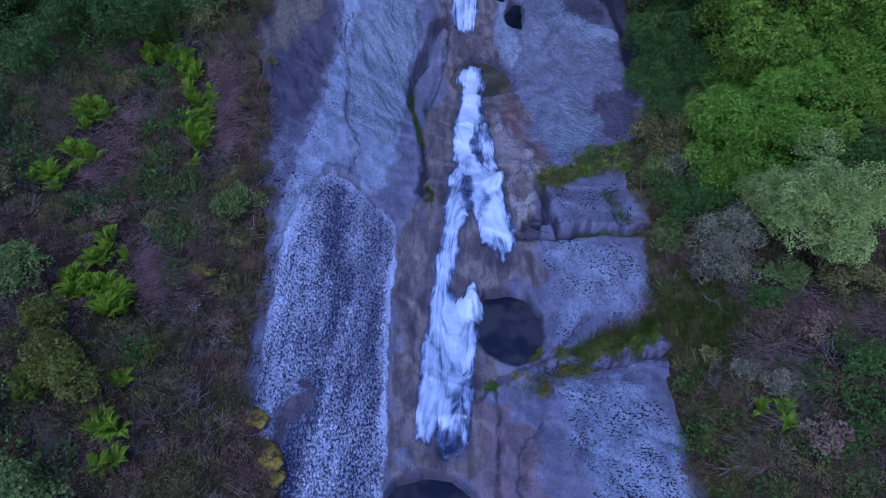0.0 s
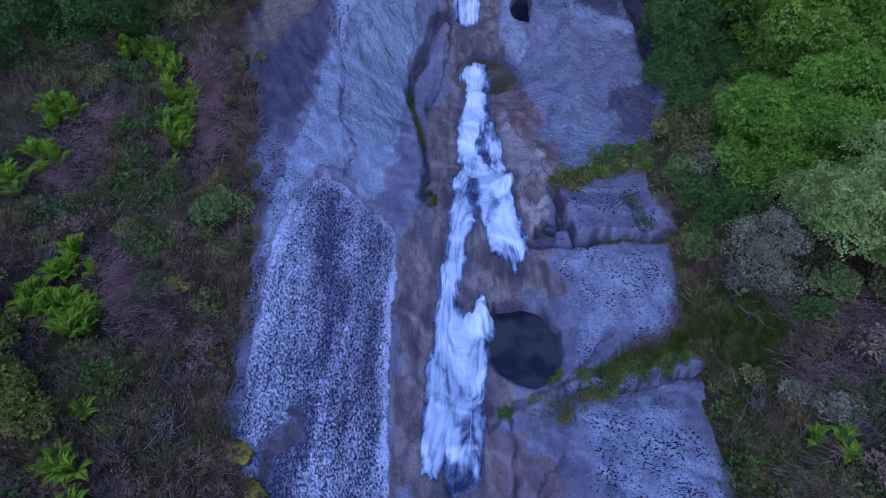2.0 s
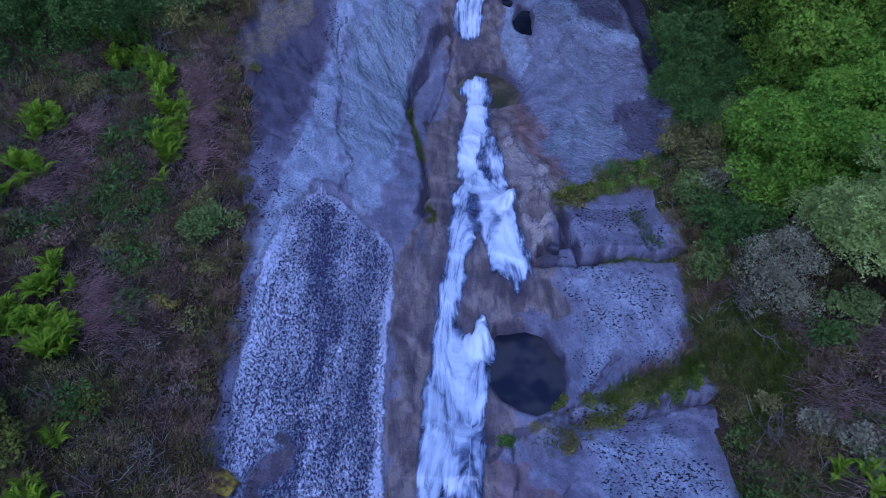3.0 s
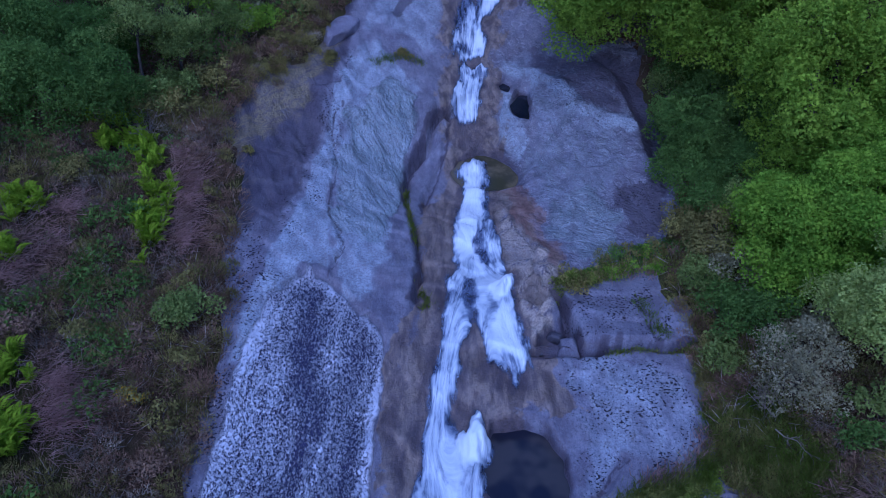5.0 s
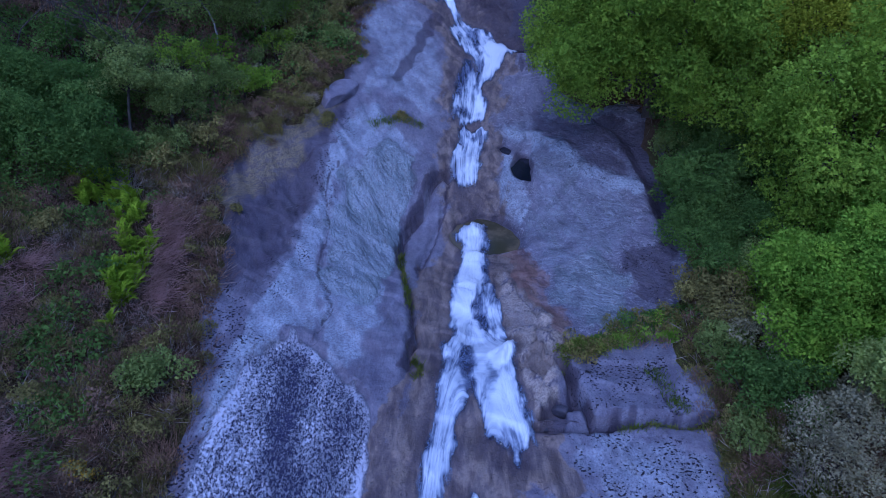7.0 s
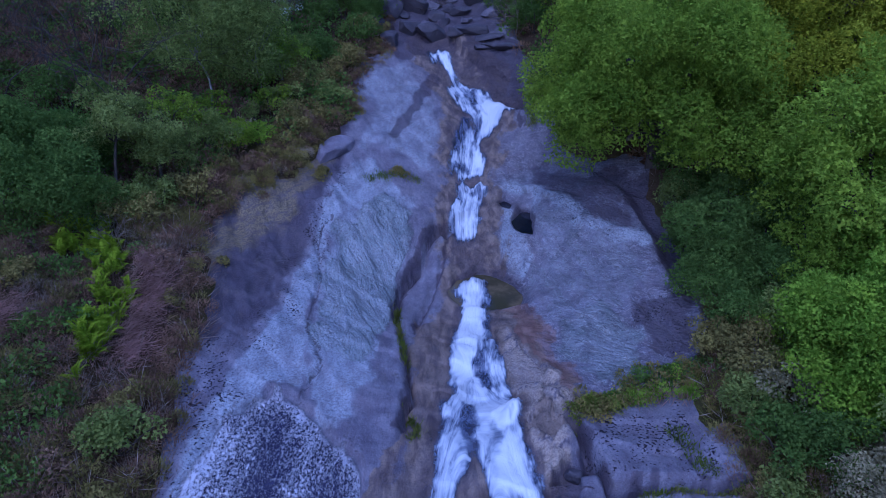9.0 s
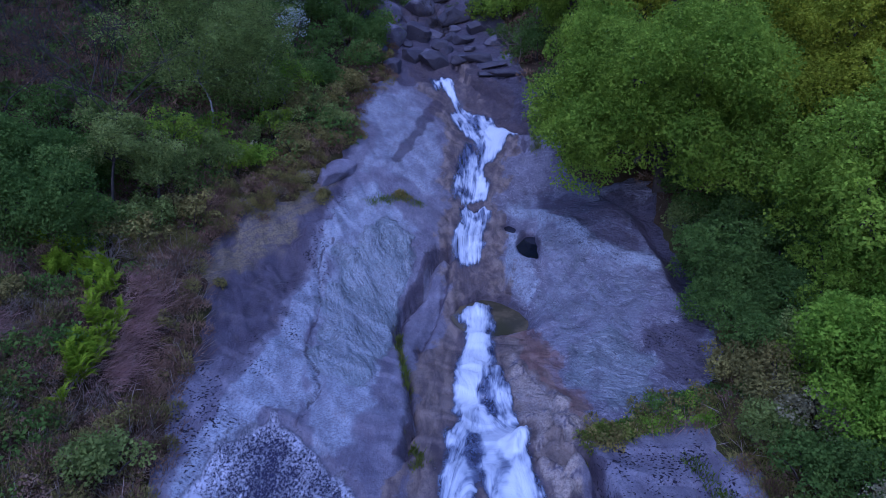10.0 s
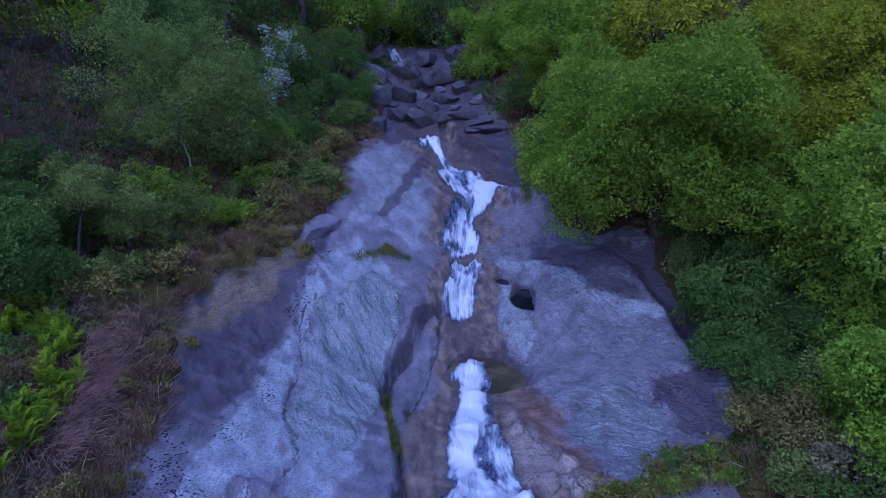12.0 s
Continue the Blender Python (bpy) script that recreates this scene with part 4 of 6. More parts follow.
def cascade(outlines, lines, label, thick=0.14, body=0.26, bright=(), holes=(), thin=(), swells=(), seed=0):
    """White water over the rock within outlines in the plan: thick and white, torn open, or thin."""
    corners = np.vstack([np.array(c) for c in (*outlines, *thin)])
    (x0, y0), (x1, y1) = corners.min(0) - 0.5, corners.max(0) + 0.5
    x, y = np.meshgrid(np.arange(x0, x1, 0.042), np.arange(y0, y1, 0.055))
    wx, wy = x + 0.10 * fbm(x, y * 0.6, 2.2, 4, seed, 0.6), y + 0.24 * fbm(x * 1.6, y * 0.6, 2.0, 4, seed + 3, 0.6)

    def inside(c):
        return -outline(wx, wy, c)

    d = np.max([inside(c) for c in outlines], 0) + 0.07
    wide = np.maximum(d, np.max([inside(c) for c in thin], 0)) if thin else d
    solid = 0.12 + body * ease(d, -0.05, 0.25) - 0.75 * ease(-d, -0.06, 0.22)
    for c in bright:
        solid = solid + 0.22 * ease(inside(c), -0.15, 0.2)
    for c in holes:
        solid = solid - 0.22 * ease(inside(c), -0.12, 0.14)
    solid = solid - 0.10 * ease(fbm(x * 1.6, y * 0.7, 1.0, 4, seed + 9), 0.1, 0.5)
    if thin:
        solid = np.maximum(solid, 0.10 * ease(wide, 0, 0.1) - 0.5 * ease(-wide, -0.1, 0.1))
    places = [flow(x, y, STREAMS[key]) for key in lines]
    weight = np.array([np.exp(-2.5 * off) + 1e-9 for _, off in places])
    across = sum(w * a for w, (a, _) in zip(weight, places)) / weight.sum(0)
    z = rock_height(x, y)
    for j, (_, _, rim) in enumerate(POOLS):
        z = np.where(outline(x, y, rim) < 0.1, np.maximum(z, pool_level(j, y)), z)
    z = np.maximum(z, soften(z, 8)) + 0.02 + thick * ease(d, -0.05, 0.35) * (1 + 0.3 * fbm(across * 1.2, y * 0.5, 1.3, 4, seed + 5)) - 0.05 * ease(-wide, 0.1, 0.2)
    for cx, cy, r, h in swells:
        z = z + h * ease(1 - np.hypot(wx - cx, wy - cy) / r, 0.0, 0.8)
    index = np.arange(x.size).reshape(x.shape)
    quads = np.stack([index[:-1, :-1], index[:-1, 1:], index[1:, 1:], index[1:, :-1]], -1).reshape(-1, 4)
    quads = quads[wide.ravel()[quads].max(1) > -0.22]
    used, quads = np.unique(quads, return_inverse=True)
    ob = mesh("cascade", np.stack([x, y, z], -1).reshape(-1, 3)[used], quads.reshape(-1, 4), FOAM, attrs={
        "along": -1.2 * y.ravel()[used], "across": 0.6 * across.ravel()[used], "body": solid.ravel()[used], "sheet": (0.85 * ease(wide, -0.04, 0.18)).ravel()[used]})
    return tagged(ob, label, "waterfall", "white water of the stream", kind="structure")


# outlines of the white water in the plan
MAIN_FALL = [(1.5, 29.5), (1.0, 29.1), (.6, 28.5), (1.0, 27.9), (.85, 26.9), (.55, 26), (.45, 24.8), (.47, 23.4), (.5, 22.6), (.3, 21.6), (1.3, 20.8), (2.4, 21.0), (2.55, 21.3), (2.5, 21.9), (2.3, 22.3), (2.2, 23.5), (1.98, 25.4), (1.8, 27.3), (2.0, 28.4), (1.95, 29)]
LEFT_SLIDE = [(.3, 22), (.2, 21.1), (0, 19.4), (-.18, 17.8), (-.3, 16.5), (-.56, 15.1), (-.8, 13.5), (-.9, 12.5), (-.9, 10.9), (-.5, 10.8), (-.1, 11.1), (.4, 11), (.66, 10.9), (.9, 11.4), (1.03, 12.8), (1.1, 13.7), (.8, 15), (.5, 15.7), (.36, 16.4), (.46, 17.4), (.7, 18.8), (1.1, 20), (1.2, 21.6)]
RIGHT_FALL = [(1.1, 22), (1.05, 19.6), (1.3, 19.1), (1.5, 18.3), (1.7, 18.0), (2.2, 17.8), (2.35, 17.5), (2.55, 17.9), (2.9, 17.9), (2.8, 18.5), (2.62, 19.8), (2.45, 20.5), (2.5, 21.8)]
OUTLET_FALL = [(.45, 15.0), (.5, 15.7), (.7, 16.15), (1.0, 16.35), (1.3, 16.25), (1.5, 15.9), (1.52, 15.5), (1.35, 15.1), (1.12, 14.7), (1.22, 14.2), (1.1, 13.5), (.5, 13.6)]
HEAD_FALL = [(-.8, 42.2), (-.65, 41.6), (-.2, 41.45), (.4, 40.9), (.62, 40.3), (.4, 39.8), (.42, 39.2), (.7, 38.7), (1.1, 38.1), (1.5, 37.6), (1.6, 36.7), (1.5, 35.6), (1.8, 35.2), (2.1, 35.5), (2.75, 35.9), (3.3, 36.1), (3.6, 36.55), (3.35, 37.2), (2.75, 38), (2.0, 39.5), (1.0, 40.25), (.7, 41.1), (.4, 41.6), (.35, 42.2), (-.2, 42.35)]
HEAD_FOOT = [(1.5, 37), (1.05, 36.2), (.9, 35.2), (.5, 34.9), (.38, 34.3), (.45, 33.8), (.9, 33.5), (1.5, 33.45), (1.95, 33.6), (2.0, 34.2), (1.9, 35), (2.0, 35.5), (1.6, 36.2)]
MIDDLE_FALL = [(1.0, 33.6), (.78, 33.2), (.92, 32.6), (.77, 32.1), (.5, 31.55), (.44, 31.1), (.6, 30.65), (.92, 30.45), (1.4, 30.4), (1.65, 30.75), (1.75, 31.35), (1.7, 32), (1.75, 32.3), (2.05, 32.5), (2.1, 32.85), (1.8, 33.05), (1.4, 33.2)]
UPPER_FALL = [(-3.2, 52.3), (-2.7, 51.2), (-2.2, 50), (-1.9, 49), (-1.1, 49), (-1.4, 50), (-1.9, 51.2), (-2.4, 52.4)]

ground()
rock_bed()
for k, (material, label) in enumerate(zip((POOL, SHALLOW, POOL, POTHOLE, POTHOLE, POOL), (
        "dark round plunge pool beside the lower cascade", "brown shallow pool at the head of the main cascade", "still dark pool at the foot of the lowest cascade",
        "deep blue-black pothole pool in the granite", "small dark pothole in the granite", "dark pool at the side of the top fall"))):
    pool(k, POOLS[k][2], material, label)
cascade([UPPER_FALL], ["upper"], "small white fall behind the boulders", seed=70)
cascade([MAIN_FALL, LEFT_SLIDE, RIGHT_FALL, OUTLET_FALL], ["main", "left", "right", "outlet"], "white cascade tumbling down the middle of the rock, parted into slides", 0.14, 0.30,
        bright=([(1.1, 28.9), (1.7, 28.6), (1.75, 27.3), (1.35, 24.6), (1.2, 23.4), (.7, 23.1), (.67, 25), (.9, 27)], [(1.9, 21.9), (2.5, 21.8), (2.5, 21), (2, 20.6), (1.6, 21)], [(.6, 15.6), (.75, 16.1), (1.05, 16.25), (1.35, 16.05), (1.4, 15.6), (1.15, 15.1), (.7, 14.9)],
                [(1.75, 20.2), (2.4, 20.3), (2.55, 19.1), (2.5, 18.4), (1.9, 18.5), (1.6, 19.1)]),
        holes=([(1.4, 25), (1.24, 23.4), (1.45, 22.7), (2, 22.5), (1.8, 23.4), (1.62, 24.3)], [(.75, 21.9), (.6, 21), (.9, 20), (1.12, 19.5), (1.25, 20.8), (1.17, 21.6)], [(1.75, 26.4), (1.6, 25.5), (1.7, 25), (1.95, 25.3)]),
        thin=([(-.9, 11.4), (-.25, 10.9), (0, 10.35), (.5, 10.2), (.8, 10.8), (1.0, 11.5)],),
        swells=((1.03, 15.72, 0.62, 0.45), (0.85, 14.6, 0.5, 0.15), (2.3, 21.4, 0.6, 0.22), (1.5, 28.8, 0.6, 0.18), (1.35, 24.6, 0.7, 0.12)), seed=80)
cascade([HEAD_FALL, HEAD_FOOT], ["fan"], "white top fall fanning over a rock lip below the boulders", 0.08, 0.30,
        bright=([(1.95, 37.8), (1.9, 36.4), (2.2, 35.9), (3.2, 36.4), (3.0, 37.2), (2.4, 38.2)], [(-.6, 42), (0, 41.6), (.5, 41), (.3, 42)], [(1.55, 35), (1.5, 34), (1.9, 34), (1.85, 35)]),
        holes=([(1.1, 39.8), (1.4, 38.6), (1.64, 38), (1.9, 38.4), (1.65, 39.5)], [(1.73, 38.1), (1.62, 36.7), (1.48, 35.5), (1.7, 35.4), (1.88, 36.4), (1.9, 37.7)], [(.65, 39.6), (.75, 38.9), (.95, 39.2), (.9, 39.7)], [(.5, 34.4), (.6, 33.9), (1.3, 33.7), (1.2, 34.3)]),
        thin=([(1.5, 37.6), (1.0, 37.4), (.75, 36.4), (.5, 35), (.5, 33.7), (1.4, 33.4), (1.5, 35)],), seed=90)
cascade([MIDDLE_FALL], ["middle"], "white cascade between two small pools", 0.13, 0.34, holes=([(1.3, 32.9), (1.42, 32.5), (1.9, 32.35), (2.0, 32.65), (1.7, 32.9)],), seed=100)


# ---- how plants are grown ----
def rand(seed):
    return np.random.default_rng(seed)


def unit(v):
    return v / (np.linalg.norm(v, axis=-1, keepdims=True) + 1e-9)


def leaf_quads(p, axis, normal, length, width):
    """One folded leaf for each point: along axis, facing normal."""
    axis = unit(axis)
    side = unit(np.cross(axis, normal))
    up = np.cross(side, axis)
    length, width = length[:, None], width[:, None]
    v = np.stack([p, p + axis * length * 0.45 + side * width * 0.5 + up * width * 0.12, p + axis * length, p + axis * length * 0.45 - side * width * 0.5 + up * width * 0.12], 1)
    return v.reshape(-1, 3), np.arange(4 * len(p)).reshape(-1, 4)


def clump_leaves(clumps, size, cover, rng, droop=0.25):
    """Leaves over rounded clumps (x, y, z, radius), thickest above and outside."""
    clumps = np.asarray(clumps, float)
    count = np.maximum(12, (cover * 9.0 * clumps[:, 3] ** 2 / (0.42 * size**2))).astype(int)
    owner = np.repeat(np.arange(len(clumps)), count)
    n = len(owner)
    way = unit(rng.normal(size=(n, 3)) + (0, 0, 0.35))
    r = clumps[owner, 3] * (0.62 + 0.45 * rng.random(n) ** 0.7)
    r *= 1 + 0.22 * np.sin(way[:, 0] * 5 + owner) * np.cos(way[:, 1] * 4 + owner * 1.7)
    p = clumps[owner, :3] + way * r[:, None] * (1, 1, 0.8)
    axis = unit(rng.normal(size=(n, 3)) + way * 0.7 - (0, 0, droop))
    normal = unit(way * 0.6 + (0, 0, 0.6) + 0.55 * rng.normal(size=(n, 3)))
    length = size * (0.65 + 0.7 * rng.random(n))
    axis = unit(axis)
    side = unit(np.cross(axis, normal)) * (length * (0.36 + 0.18 * rng.random(n)))[:, None]
    along = axis * length[:, None]
    v = np.stack([p, p + 0.75 * along + side, p + 0.95 * along - 0.8 * side], 1).reshape(-1, 3)
    return v, np.arange(3 * n).reshape(-1, 3), {"tone": np.repeat(rng.random(len(clumps))[owner], 3)}


def crown_clumps(r, rz, count, rng, low=-0.45, inner=0.35, spread=1.0):
    """Rounded clumps spread through an uneven crown about its middle."""
    out = []
    k = 0
    while len(out) < count:
        k += 1
        way = unit(rng.normal(size=3))
        if way[2] < low:
            continue
        reach = (0.70 + 0.30 * rng.random()) if rng.random() > inner else 0.3 + 0.35 * rng.random()
        reach *= 1 + 0.20 * math.sin(3 * math.atan2(way[1], way[0]) + 2.0 * way[2] + count)
        size = r * (0.20 + 0.16 * rng.random()) * spread
        out.append((*(way * reach * (r, r, rz)), size))
    return np.array(out)


def limb(points, radii, sides=6):
    """A tapered branch through the given points."""
    p, n = np.asarray(points, float), len(points)
    t = unit(np.gradient(p, axis=0))
    a = unit(np.cross(t, (0.3, 0.9, 0.31)))
    b = np.cross(t, a)
    ang = np.arange(sides) * 2 * math.pi / sides
    v = (p[:, None] + np.asarray(radii)[:, None, None] * (np.cos(ang)[None, :, None] * a[:, None] + np.sin(ang)[None, :, None] * b[:, None])).reshape(-1, 3)
    i = np.arange(n * sides).reshape(n, sides)
    j = np.roll(i, -1, 1)
    return v, np.stack([i[:-1], j[:-1], j[1:], i[1:]], -1).reshape(-1, 4)


def joined(pieces):
    verts, faces, at = [], [], 0
    for v, f in pieces:
        verts.append(v)
        faces.append(np.asarray(f) + at)
        at += len(v)
    return np.vstack(verts), np.vstack(faces)


def twigs(base, way, length, radius, depth, rng, pieces, spread=0.6, sides=4):
    """A branch that forks into ever thinner ones."""
    mid = base + way * length * 0.5 + rng.normal(size=3) * length * 0.06
    tip = base + way * length + rng.normal(size=3) * length * 0.08
    pieces.append(limb([base, mid, tip], [radius, radius * 0.8, radius * 0.55], sides))
    if depth:
        for _ in range(3 if depth > 1 else 4):
            start = base + (tip - base) * (0.45 + 0.55 * rng.random())
            twigs(start, unit(way + spread * rng.normal(size=3)), length * (0.5 + 0.25 * rng.random()), radius * 0.55, depth - 1, rng, pieces, spread, 3)


def place(x, y, sink=0.05):
    return float(ground_height(x, y)) - sink


def tree(name, label, category, x, y, middle, r, rz, material, size=0.16, cover=0.9, count=46, bark=None, seed=0, lean=(0, 0), trunk_r=0.14, low=-0.45, spread=1.0, group=""):
    """A tree: a trunk that forks into limbs, and a crown of leaves in clumps round the point (x, y, middle)."""
    rng = rand(seed)
    base = np.array([x - lean[0], y - lean[1], 0.0])
    base[2] = place(base[0], base[1], 0.15)
    root = tagged(new(name), label, category, group)
    root.location = base
    heart = np.array([x, y, middle]) - base
    clumps = crown_clumps(r, rz, count, rng, low, spread=spread)
    fork = heart * (1, 1, 1) - (0, 0, rz * 0.55)
    fork[2] = max(fork[2], 0.3 * heart[2])
    s = np.linspace(0, 1, 6)[:, None]
    stem = s * fork + np.sin(s * 3.0) * rng.normal(size=3) * 0.06 * heart[2]
    pieces = [limb(stem, np.linspace(trunk_r * 1.25, trunk_r * 0.75, 6), 8)]
    for c in clumps[:: max(1, len(clumps) // 14)]:
        end = heart + c[:3] * 0.72
        mid = fork + (end - fork) * 0.5 + rng.normal(size=3) * 0.15 * r + (0, 0, 0.08 * r)
        pieces.append(limb([fork, mid, end], [trunk_r * 0.5, trunk_r * 0.3, trunk_r * 0.08], 5))
    v, f = joined(pieces)
    mesh("trunk", v, f, bark or BARK, parent=root)
    clumps[:, :3] += heart
    v, f, tone = clump_leaves(clumps, size, cover, rng)
    mesh("crown", v, f, material, smooth=False, parent=root, attrs=tone)
    return root


def bush(name, label, x, y, r, material, height=None, size=0.11, cover=1.0, count=12, seed=0, category="shrub", group="", flowers=None):
    """A low shrub: a few stems, and leaves in clumps down to the ground."""
    rng = rand(seed)
    root = tagged(new(name), label, category, group)
    root.location = (x, y, place(x, y))
    height = height or r * 1.1
    clumps = crown_clumps(r, height * 0.6, count, rng, -0.5, 0.3, 1.35)
    clumps[:, 2] += height * 0.55
    pieces = []
    for c in clumps[:6]:
        pieces.append(limb([(0, 0, -0.1), c[:3] * (0.5, 0.5, 0.6), c[:3]], [0.035, 0.025, 0.01], 4))
    v, f = joined(pieces)
    mesh("woody_base", v, f, BARK, parent=root)
    v, f, tone = clump_leaves(clumps, size, cover, rng)
    mesh("foliage", v, f, material, smooth=False, parent=root, attrs=tone)
    if flowers:
        top = clumps.copy()
        top[:, 3] *= 1.05
        v, f, _ = clump_leaves(top, size * 0.7, cover * 0.35, rng)
        tagged(mesh("bloom", v, f, flowers, smooth=False, parent=root), "tiny yellow flowers", kind="stuff")
    return root


def bare_bush(name, label, x, y, height, material=None, seed=0, stems=9, spread=0.55, depth=3, thick=0.022, category="shrub", lift=0.0):
    rng = rand(seed)
    root = tagged(new(name), label, category)
    root.location = (x, y, place(x, y) + lift)
    pieces = []
    for _ in range(stems):
        twigs(np.array([*(rng.normal(size=2) * 0.12 * height), 0]), unit(rng.normal(size=3) * (0.8, 0.8, 0.2) + (0, 0, 1)), height * 0.5 * (0.7 + 0.5 * rng.random()), thick, depth, rng, pieces, spread)
    v, f = joined(pieces)
    mesh("branchwork", v, f, material or GREY_TWIG, parent=root)
    return root


# ---- trees on the right bank ----
tree("oak_tree", "broad oak in fresh green leaf overhanging the rock", "tree", 8.6, 30.6, 13.6, 4.7, 4.0, OAK, 0.108, 0.72, 150, seed=1, trunk_r=0.3, low=-0.75, spread=0.72)
tree("oak_tree", "tall yellow-green oak behind the overhanging oak", "tree", 14.4, 30.0, 15.6, 3.9, 3.6, GOLDEN, 0.105, 0.62, 110, seed=2, trunk_r=0.26, low=-0.8, spread=0.75)
tree("oak_tree", "green oak above the stream's bend", "tree", 6.6, 39.5, 18.6, 3.0, 2.9, OAK, 0.115, 0.62, 80, seed=3, trunk_r=0.22, low=-0.8, spread=0.78)
tree("maple_tree", "leafy green tree beside the overhanging oak", "tree", 12.6, 23.6, 11.4, 2.9, 3.0, OAK, 0.11, 0.66, 90, seed=4, trunk_r=0.2, low=-0.8, spread=0.78)
tree("lime_tree", "bright lime-green broadleaf tree beside the rock", "tree", 11.4, 20.0, 7.4, 2.35, 1.9, LIME, 0.092, 0.9, 80, seed=5, trunk_r=0.16, low=-0.8)
tree("lime_tree", "bright green broadleaf tree on the upper bank", "tree", 14.6, 22.8, 9.2, 2.6, 2.1, LIME, 0.10, 0.85, 60, seed=6, trunk_r=0.16, low=-0.7)
tree("blossoming_tree", "round tree covered in pale whitish-green blossom", "tree", 12.2, 16.5, 7.3, 1.9, 1.6, PALE, 0.075, 0.9, 64, seed=7, trunk_r=0.12, low=-0.7)
tree("willow_tree", "small grey-leaved tree with dead twigs", "tree", 9.75, 16.2, 5.6, 1.35, 1.1, ASH, 0.062, 0.32, 36, seed=8, trunk_r=0.09, low=-0.9)
bare_bush("dead_shrub", "tangle of bare grey twigs under the grey-leaved tree", 9.3, 15.6, 1.7, GREY_TWIG, 9, 8)
for k, (x, y, z, rad, material, label) in enumerate(((12.9, 20.7, 8.9, 1.7, LIME, "bright green young tree filling the bank"), (11.5, 23.6, 8.7, 1.4, OAK, "leafy young tree under the oaks"), (13.9, 19.3, 8.6, 1.6, OAK, "leafy green tree behind the pale one"),
                                                     (12.4, 25.2, 9.6, 1.5, DEEP, "dark leafy young tree under the oaks"), (10.9, 25.6, 8.6, 1.2, DEEP, "dark leafy young tree near the rock"), (13.6, 17.9, 7.9, 1.2, DEEP, "dark green young tree behind the pale one"))):
    tree("young_tree", label, "tree", x, y, z, rad, rad * 0.9, material, 0.095, 0.8, 40, seed=350 + k, trunk_r=0.09, low=-0.9)
tree("holly_tree", "dark glossy evergreen at the edge of the rock", "tree", 9.7, 26.4, 8.3, 1.9, 1.5, DEEP, 0.10, 0.85, 34, seed=10, low=-0.9)
tree("holly_tree", "dark evergreen shrub under the oak", "tree", 10.6, 27.6, 9.6, 1.9, 1.6, DEEP, 0.10, 0.85, 34, seed=11, low=-0.9)
tree("holly_tree", "dark green bank of leaves below the oak", "tree", 12.4, 27.5, 10.2, 2.0, 1.7, OAK, 0.11, 0.8, 34, seed=12, low=-0.9)
for k, (x, y, r, material, label) in enumerate((
        (9.2, 25.2, 1.2, DEEP, "dark bramble mound along the rock edge"), (9.5, 23.7, 1.25, DEEP, "dark bramble mound along the rock edge"), (10.6, 24.6, 1.4, DEEP, "dark bramble mound along the rock edge"),
        (10.2, 22.8, 1.0, SAGE, "grey-green willow shrub on the bank"), (11.0, 21.6, 1.1, OAK, "leafy green shrub beside the lime-green tree"), (9.2, 21.6, 1.0, HEATH_GREEN, "olive-green heath shrub on the bank"),
        (8.6, 22.9, 0.8, HEATH_GREEN, "olive-green heath shrub on the bank"), (9.6, 20.2, 1.0, ASH, "greyish lichened shrub on the bank"), (8.8, 19.2, 0.9, DEEP, "dark green leafy shrub on the bank"), (8.5, 20.4, 0.8, SAGE, "grey-green willow shrub on the bank"),
        (9.8, 18.3, 1.0, DEEP, "dark green leafy shrub on the bank"), (8.5, 17.8, 0.65, SAGE, "grey-green willow shrub on the bank"), (10.6, 17.6, 0.9, ASH, "greyish lichened shrub on the bank"), (11.3, 15.0, 0.7, SAGE, "dark green leafy shrub on the bank"),
        (12.9, 14.6, 0.9, HEATH_GREEN, "olive-green heath shrub on the bank"), (10.7, 14.3, 0.6, DEEP, "dark green leafy shrub on the bank"), (13.6, 18.2, 1.3, OAK, "leafy fresh green shrub on the bank"), (9.2, 28.9, 0.9, SAGE, "greyish withered shrub at the rock edge"),
        (9.35, 12.0, 0.55, ASH, "pale grey lichened shrub on the bank"), (10.5, 9.6, 0.6, HEATH, "brown heath shrub on the bank"), (12.2, 11.4, 0.7, DEEP, "dark green bramble mound on the bank"), (11.4, 13.0, 0.6, HEATH, "brown heath shrub on the bank"), (10.1, 11.2, 0.5, ASH, "pale grey lichened shrub on the bank"), (8.8, 13.0, 0.4, HEATH_GREEN, "olive-green heath shrub on the bank"))):
    bush("shrub", label, x, y, r, material, r * 1.25, 0.082, 0.7, 14, 100 + k)

# ---- trees on the left bank ----
tree("alder_tree", "dense dark green round tree on the heath", "tree", -13.7, 26.2, 10.5, 2.5, 2.0, DEEP, 0.088, 0.65, 60, seed=21, trunk_r=0.16, low=-0.9)
tree("alder_tree", "dense dark green tree on the heath", "tree", -17.2, 26.4, 11.2, 2.7, 2.2, DEEP, 0.10, 0.65, 50, seed=22, trunk_r=0.16, low=-0.9)
tree("willow_tree", "grey-green willow above the heath", "tree", -11.5, 28.0, 11.9, 1.15, 1.2, SAGE, 0.082, 0.7, 28, seed=23, trunk_r=0.06, low=-0.9)
tree("willow_tree", "grey-green willow above the heath", "tree", -10.5, 29.0, 11.1, 1.25, 1.1, SAGE, 0.082, 0.7, 28, seed=24, trunk_r=0.06, low=-0.9)
tree("willow_tree", "green willow near the rock edge", "tree", -9.2, 30.8, 11.1, 1.15, 1.0, BIRCH, 0.082, 0.7, 28, seed=25, trunk_r=0.05, low=-0.9)
